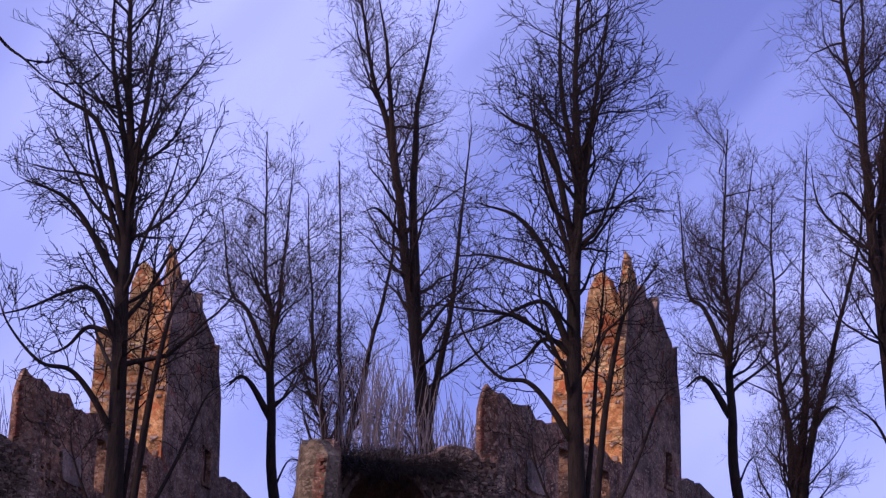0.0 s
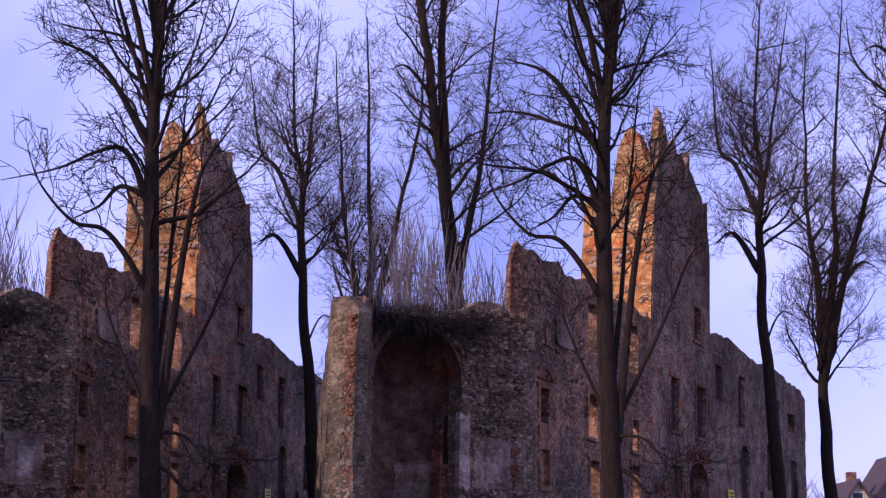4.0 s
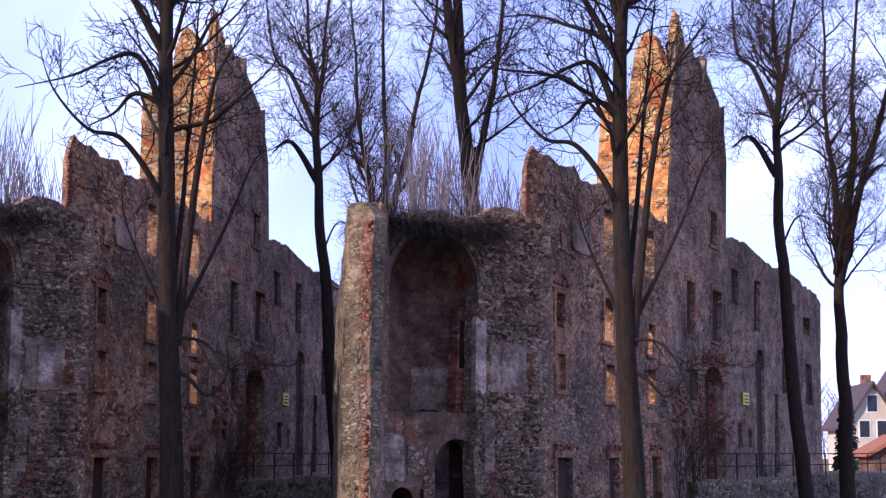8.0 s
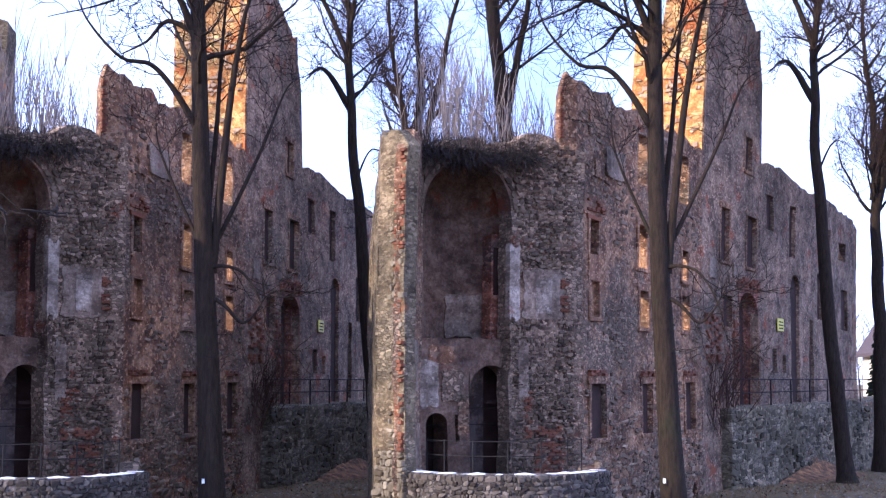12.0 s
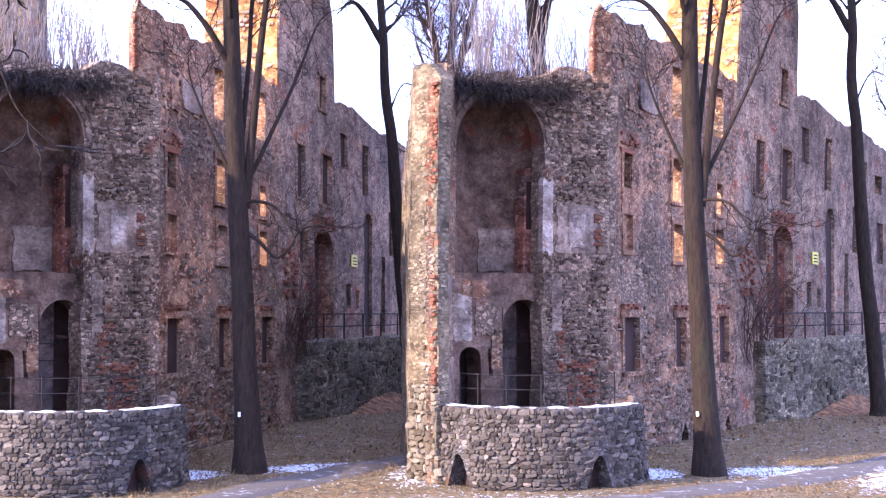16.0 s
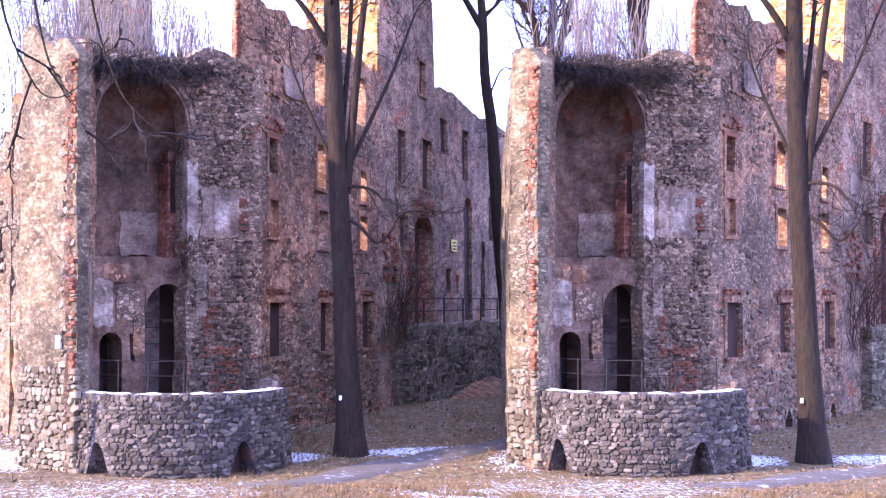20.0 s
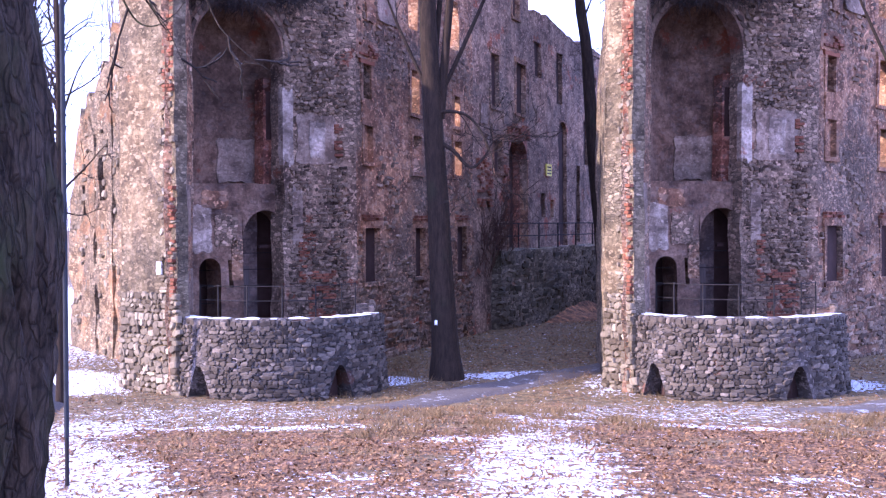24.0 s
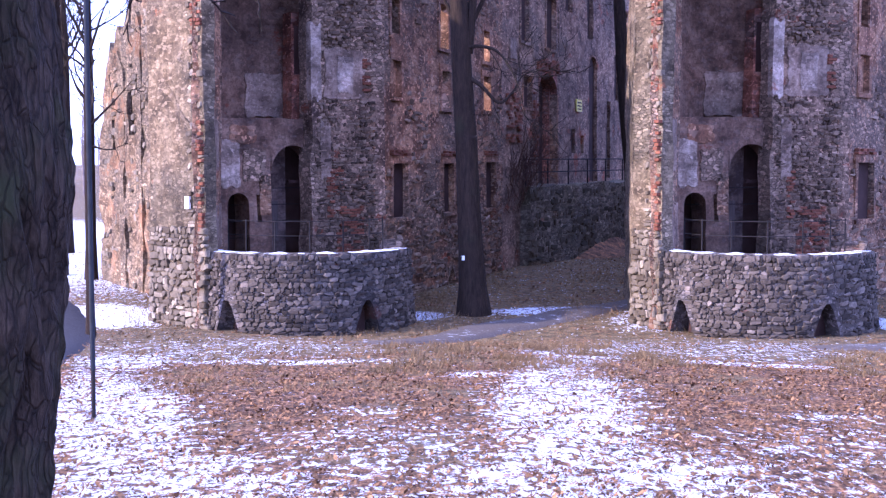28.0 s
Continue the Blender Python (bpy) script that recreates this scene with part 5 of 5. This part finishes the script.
    # plain pillar standing behind
    if site is WEST:
        P = Plane(site, (-7.4, 55.2), (-5.0, 55.0))
        tagged(rough_wall("plastered_pillar", P, 0.0, 2.4, -2.4, [(0, 15.6), (1.2, 15.9), (2.4, 15.4)], 2.0, [], lit_plaster, None, step=0.6, seed=16), "tall plastered chimney stump behind the thicket", "pillar")


shoot_mat = pieces("dry_shoots", (0.016, 0.012, 0.011), (0.080, 0.060, 0.054), 8.0)
for site, seed in ((WEST, 1), (EAST, 1)):
    grove(site, seed)


def flat(name, low, high, scale=6.0, rough=0.9):
    return surface(name, lambda nt, pos: (ramp(nt, noisy(nt, pos, scale, 6, 0.7), [(0.3, low), (0.7, high)]), noisy(nt, pos, scale * 3)), rough)


rust_twig = pieces("rust_twigs", (0.05, 0.026, 0.018), (0.14, 0.075, 0.05), 9.0)
straw_mat = pieces("straw", (0.13, 0.085, 0.036), (0.38, 0.26, 0.12), 20.0)
cream_mat = flat("cream_render", (0.55, 0.46, 0.32), (0.70, 0.62, 0.47), 2.0)
render_mat = flat("grey_render", (0.20, 0.16, 0.15), (0.30, 0.25, 0.23), 2.0)
tile_mat = flat("brown_tiles", (0.06, 0.045, 0.045), (0.12, 0.085, 0.08), 5.0)
red_tile = flat("red_tiles", (0.26, 0.09, 0.05), (0.40, 0.17, 0.09), 5.0)
needle_mat = flat("spruce_needles", (0.012, 0.022, 0.018), (0.035, 0.055, 0.038), 4.0)
glass_mat = surface("window_glass", lambda nt, pos: ((0.03, 0.035, 0.045), None), 0.08)
leaf_mat = pieces('dry_leaves', (0.050, 0.021, 0.008), (0.60, 0.34, 0.14), 30.0)
grey_paint = surface('grey_paint', lambda nt, pos: (ramp(nt, noisy(nt, pos, 4.0), [(0.3, (0.014, 0.016, 0.02)), (0.7, (0.032, 0.036, 0.044))]), None), 0.9)

# ---- near the stand, and by the lane ----
bare_tree("park_tree", WEST, [
    ([(-1.70, 5.0, -0.5), (-1.66, 5.0, 0.5), (-1.585, 5.0, 1.1), (-1.54, 5.0, 1.55), (-1.58, 5.0, 2.1), (-1.72, 5.05, 3.2), (-1.9, 5.2, 5.0), (-2.0, 5.3, 8.0)], 0.42),
    ([(-1.85, 5.2, 4.4), (-1.75, 6.5, 5.4), (-1.78, 8.2, 4.6), (-1.74, 8.8, 3.5), (-1.58, 9.0, 3.0), (-1.43, 9.0, 2.88), (-1.26, 9.0, 2.98), (-1.19, 9.0, 3.12)], 0.014),
    ([(-1.85, 5.2, 4.6), (-1.55, 7.0, 5.2), (-1.56, 8.6, 3.8), (-1.51, 9.0, 3.25), (-1.42, 9.0, 3.0), (-1.32, 9.0, 2.85), (-1.21, 9.0, 2.6)], 0.013),
    ([(-1.85, 5.2, 4.8), (-1.3, 7.2, 5.3), (-1.21, 8.8, 3.6), (-1.06, 9.0, 3.0), (-0.90, 9.0, 2.77), (-0.66, 9.0, 2.58)], 0.012),
    ([(-1.9, 5.2, 5.0), (-1.06, 8.6, 6.2), (-0.66, 9.0, 5.86), (-0.48, 9.0, 5.72), (-0.33, 9.0, 5.6), (-0.21, 9.0, 5.57)], 0.018),
], "thick old trunk with furrowed dark bark and drooping twigs", "", 0.38, 120, auto=6, auto_from=0.6, auto_len=2.5, density=0.5, scale=0.5, up=-0.02, material=bark_near, flare=1.1, tip0=0.7, relief=0.034)
for i, (x, y, h, r) in enumerate(((-9.75, 45.0, 19, 0.16), (-11.2, 47.0, 20, 0.2), (-8.3, 62.0, 17, 0.15), (-13.5, 58, 20, 0.2), (-16.0, 66, 20, 0.2))):
    bare_tree("lane_tree", WEST, [([(x, y, -2.3), (x + 0.05, y, 5), (x - 0.1, y, 12), (x + 0.1, y, h)], r)],
              "slender bare tree beside the lane", "lane trees", r, 130 + i, auto=18, auto_from=0.25, auto_len=4.5, density=0.9, scale=1.9, up=0.08)
bare_tree("lane_tree", WEST, [
    ([(-6.53, 30.0, -2.3), (-6.54, 30.0, 2.09), (-6.53, 30.0, 3.87), (-6.53, 30.0, 5.53), (-6.60, 30.0, 9.5)], 0.085),
    ([(-6.53, 30.0, 2.33), (-6.25, 30.0, 2.62), (-5.95, 30.0, 2.92), (-5.53, 30.0, 3.40)], 0.04),
    ([(-6.52, 30.0, 3.76), (-6.32, 30.0, 4.35), (-6.10, 30.0, 4.94), (-5.68, 30.0, 5.59)], 0.04),
    ([(-6.53, 30.0, 4.11), (-6.76, 30.0, 4.59), (-6.95, 30.0, 4.94), (-7.16, 30.0, 5.53)], 0.04),
    ([(-6.53, 30.0, 1.97), (-6.35, 30.0, 1.94), (-6.12, 30.0, 1.87)], 0.04),
    ([(-6.54, 30.0, 2.92), (-6.77, 30.0, 3.28), (-6.92, 30.0, 3.76)], 0.04),
], "bare tree with crooked dark limbs beside the lane", "lane trees", 0.085, 150, auto=6, auto_from=0.3, auto_len=2.6, density=1.6, scale=0.8, up=0.06, spread=1.0)
px, py = -3.17, 14.63
zp = height(px, py)
pole = empty("pole", (px, py, zp - 0.1))
tagged(pole, "thin grey pole with a black foot in the snow", "pole")
rod("foot", [(px, py, zp - 0.1), (px, py, zp + 0.50)], 0.023, iron_mat, pole, "black painted foot", 10)
rod("shaft", [(px, py, zp + 0.50), (px, py, zp + 2.0), (px - 0.01, py, zp + 5.2)], 0.026, grey_paint, pole, "", 10)

# flank wall beyond the pier
flank_masonry = masonry("flank_masonry", (0.120, 0.080, 0.042), (0.195, 0.142, 0.080), (0.215, 0.165, 0.102), (0.22, 0.125, 0.060), cell=8.0, stone_share=0.50, brick_share=0.55, streak=0.6, depth=0.08, chip=0.45)
K = Plane(WEST, (-9.3, 44.6), (-6.8, 39.6))
flank = empty("flank_wall", K.at(2.5, -2.1))
tagged(flank, "ragged sunlit outer wall of ochre rubble with buttresses", "ruin")
rough_wall("wall", K, 0.0, 5.6, -2.6, [(0, 3.0), (0.5, 3.2), (0.6, 4.7), (1.4, 5.0), (1.9, 5.4), (2.6, 5.6), (3.2, 6.2), (4.0, 6.4), (4.6, 7.3), (5.6, 7.6)], 1.0, [(3.3, 3.7, 2.4, 3.7), (1.4, 1.65, 2.0, 2.9)], flank_masonry, flank, step=0.14, jag=0.13, ragged=0.55, seed=17)
for k, (s, w, h) in enumerate(((2.35, 0.5, 4.9), (4.3, 0.35, 5.9))):
    rough_wall("buttress", Plane(WEST, tuple(K.site.at(K.p + K.n * 0.07).xy), tuple(K.site.at(K.p + K.n * 0.07 + K.u).xy)), s, s + w, -2.3, [(s, h), (s + w, h - 0.5)], 0.3, [], flank_masonry, flank, step=0.16, jag=0.07, ragged=0.3, seed=50 + k)
stone_field(flank, lambda s, z: (K.at(s, z), K.turn()), 0.1, 5.5, -2.1, 6.6, 0.20, 0.15, warm_stone, 53, keep=lambda s, z, r: z < interp([(0, 2.7), (0.6, 4.3), (2.6, 5.2), (4, 6.0), (5.6, 7)], s) and r.random() < 0.12, limit=150, proud=0.01)

# ---- fallen leaves ----
rng = random.Random(77)
v, f = [], []
for i in range(430000):
    a = radians(rng.uniform(-17, 34))
    d = 4.2 + 56 * rng.random() ** 1.75
    if noise.noise(Vector((math.sin(a) * d * 1.9, math.cos(a) * d * 1.9, 1.0))) < rng.uniform(-0.7, 0.3):
        continue
    x, y = d * math.sin(a), d * math.cos(a)
    if rng.random() < 0.42 * drifted(x, y) or rng.random() < 0.62 * smooth(22.5, 25, d):
        continue
    z, s, t = height(x, y) + 0.012, rng.uniform(0.006, 0.0125) * (1 + d / 26) * (1.9 if rng.random() < 0.16 else 1.0), rng.uniform(0, 6.28)
    u = Vector((math.cos(t), math.sin(t), rng.uniform(-0.5, 0.9))) * s
    w = Vector((-math.sin(t), math.cos(t), rng.uniform(-0.5, 0.8))) * s * 0.65
    c = Vector((x, y, z + 0.25 * s))
    b = len(v)
    v += [c - u, c + w * 0.9 - u * 0.1, c + u, c - w * 0.9 - u * 0.1]
    f += [(b, b + 1, b + 2, b + 3)]
tagged(mesh_part("fallen_leaves", v, f, leaf_mat), "curled brown fallen leaves scattered over the snow", "leaves", kind="stuff")

# ---- dry grass by the path ----
v, f = [], []
for i in range(46000):
    a = radians(rng.choice((rng.uniform(-11, 2), rng.uniform(1, 12), rng.uniform(19, 32))))
    d = rng.uniform(17, 58)
    x, y = d * math.sin(a), d * math.cos(a)
    if noise.noise(Vector((x * 0.55, y * 0.55, 6.0))) < 0.05:
        continue
    p = Vector((x, y, height(x, y) - 0.01))
    t = Vector((rng.gauss(0, 0.12), rng.gauss(0, 0.12), rng.uniform(0.04, 0.15) if d < 30 else rng.uniform(0.06, 0.24)))
    w = Vector((rng.uniform(-1, 1), rng.uniform(-1, 1), 0)).normalized() * 0.008
    b = len(v)
    v += [p - w, p + w, p + t]
    f += [(b, b + 1, b + 2)]
for site in (WEST, EAST):
    for i in range(520):
        c = site.at((rng.uniform(-0.4, 4.6), rng.uniform(20.6, 26.6), 0))
        if noise.noise(Vector((c.x * 0.8, c.y * 0.8, 3.0))) < -0.05:
            continue
        tall = rng.uniform(0.06, 0.20)
        for k in range(16):
            x, y = c.x + rng.gauss(0, 0.06), c.y + rng.gauss(0, 0.06)
            p = Vector((x, y, height(x, y) - 0.01))
            t = Vector((rng.gauss(0, 0.10), rng.gauss(0, 0.10), tall * rng.uniform(0.5, 1.1)))
            w = Vector((rng.uniform(-1, 1), rng.uniform(-1, 1), 0)).normalized() * 0.008
            b = len(v)
            v += [p - w, p + w, p + t]
            f += [(b, b + 1, b + 2)]
tagged(mesh_part("dry_grass", v, f, straw_mat), "tufts of straw-coloured dry grass along the path", "grass", kind="stuff")

# ---- dry shrubs against the walls ----
for site in (WEST, EAST):
    F = Plane(site, BEND, END)
    v, f = [], []
    for i in range(55):
        p = F.at(rng.uniform(12.3, 15.6), rng.uniform(-0.2, 1.2), -0.15)
        q = wander(p, Vector((rng.gauss(0, 0.3), rng.gauss(0, 0.3), 1)).normalized(), rng.uniform(1.2, 3.4), 6, rng, 0.16, 0.05)
        tube(v, f, q, [0.018, 0.016, 0.014, 0.012, 0.009, 0.007, 0.004], 3)
        for j in range(6):
            b, d = along(q, rng.uniform(0.3, 0.95))
            w = wander(b, (d + Vector((rng.gauss(0, 0.6), rng.gauss(0, 0.6), 0.2))).normalized(), rng.uniform(0.3, 0.8), 3, rng, 0.2, 0.0)
            tube(v, f, w, [0.009, 0.008, 0.006, 0.004], 3)
    tagged(mesh_part("dry_shrub", v, f, rust_twig), "rust-brown leafless shrub beside the ruin's doorway", "shrub", kind="stuff")

# ---- houses beyond the terrace ----


def gabled_house(site, x, y, w, d, eaves, ridge, base, wall_mat, roof_mat, label, windows):
    house = empty("house", site.at((x, y, base)))
    tagged(house, label, "house", group="houses beyond the terrace")
    P = Plane(site, (x - w / 2, y), (x + w / 2, y))
    bm = bmesh.new()
    sec = [(0, base), (w, base), (w, eaves), (w / 2, ridge), (0, eaves)]
    a = [bm.verts.new(P.at(s, z, 0)) for s, z in sec]
    b = [bm.verts.new(P.at(s, z, d)) for s, z in sec]
    bm.faces.new(a), bm.faces.new(b[::-1])
    for k in range(5):
        bm.faces.new((a[k], b[k], b[(k + 1) % 5], a[(k + 1) % 5]))
    part("wall", bm, wall_mat, house)
    rise = ridge - eaves
    for sgn in (0, 1):
        bm = bmesh.new()
        e, r = (-0.5 if sgn == 0 else w + 0.5), w / 2
        vs = [bm.verts.new(P.at(s, z + h, q)) for h in (0.02, 0.28) for q in (-0.4, d + 0.4) for s, z in ((e, eaves - rise * 0.5 / (w / 2)), (r, ridge))]
        for q in ((0, 1, 3, 2), (4, 6, 7, 5), (0, 4, 5, 1), (2, 3, 7, 6), (0, 2, 6, 4), (1, 5, 7, 3)):
            bm.faces.new([vs[k] for k in q])
        part("roof", bm, roof_mat, house)
    for s, z in windows:
        win = box(P, s, s + 0.9, z, z + 1.4, -0.04, 0.1, "window", white_paint, house, "white framed window")
        box(P, s + 0.1, s + 0.8, z + 0.1, z + 1.3, -0.06, -0.045, "pane", glass_mat, win)
    box(P, w * 0.55, w * 0.55 + 0.7, ridge - 1.0, ridge + 1.0, d * 0.5, d * 0.5 + 0.7, "chimney", brick_dressing, house)
    return house


gabled_house(EAST, 23.4, 108, 3.4, 9, 4.4, 7.0, 0.0, cream_mat, tile_mat, "cream plastered gabled house with a dark tiled roof", [(0.6, 3.0), (1.9, 3.0), (1.2, 4.9), (0.6, 0.9), (1.9, 0.9)])
gabled_house(EAST, 27.6, 112, 4.6, 8, 5.6, 9.2, 0.0, render_mat, tile_mat, "grey rendered house with a steep brown roof", [(0.8, 3.6), (2.6, 3.6), (0.8, 1.2), (2.6, 1.2)])
gabled_house(EAST, 22.6, 96, 3.6, 5, 1.9, 2.9, 0.0, brick_dressing, red_tile, "low brick outbuilding with a red tiled roof", [])
bare_tree("orchard_tree", EAST, [([(23.4, 90, -2.2), (23.5, 90, 1.5), (23.3, 90, 4.0), (23.6, 90, 8.5)], 0.14)], "small bare tree before the houses", "", 0.14, 140, auto=16, auto_from=0.3, auto_len=3.6, density=1.0, scale=1.5, up=0.03, spread=1.0)
spruce = empty("spruce_tree", EAST.at((20.6, 104, 0.0)))
tagged(spruce, "dark green narrow spruce beside the houses", "tree")
rod("trunk", [EAST.at((20.6, 104, -2.2)), EAST.at((20.6, 104, 8.6))], 0.12, bark_dark, spruce)
v, f = [], []
for i in range(1500):
    h = rng.random() ** 0.8
    r = 1.15 * (1 - h) + 0.06
    a = rng.uniform(0, 6.28)
    c = EAST.at((20.6, 104, 0.2 + 8.8 * h))
    o = Vector((math.cos(a), math.sin(a), -0.45)) * r * rng.uniform(0.6, 1.1)
    w = Vector((-math.sin(a), math.cos(a), 0)) * 0.10
    b = len(v)
    v += [c - w, c + w, c + o + w * 0.5, c + o - w * 0.5 - Vector((0, 0, 0.12))]
    f += [(b, b + 1, b + 2, b + 3)]
mesh_part("crown", v, f, needle_mat, spruce)

# ---- distant woods ----
v, f = [], []
for i in range(420):
    a = radians(rng.uniform(-34, 48))
    d = rng.uniform(150, 260)
    p = Vector((d * math.sin(a), d * math.cos(a), -2.2))
    h = rng.uniform(7, 13)
    q = wander(p, Vector((0, 0, 1)), h, 5, rng, 0.03, 0.05)
    tube(v, f, q, [0.16, 0.14, 0.11, 0.08, 0.05, 0.02], 4)
    for j in range(26):
        b, dd = along(q, rng.uniform(0.3, 0.98))
        t = rng.uniform(0, 6.28)
        w = wander(b, Vector((math.cos(t) * 0.7, math.sin(t) * 0.7, 0.9)).normalized(), rng.uniform(1.2, 3.2), 3, rng, 0.12, 0.05)
        tube(v, f, w, [0.05, 0.04, 0.03, 0.015], 3)
tagged(mesh_part("distant_woods", v, f, brush_mat), "belt of bare woodland along the horizon", "woods", kind="stuff")
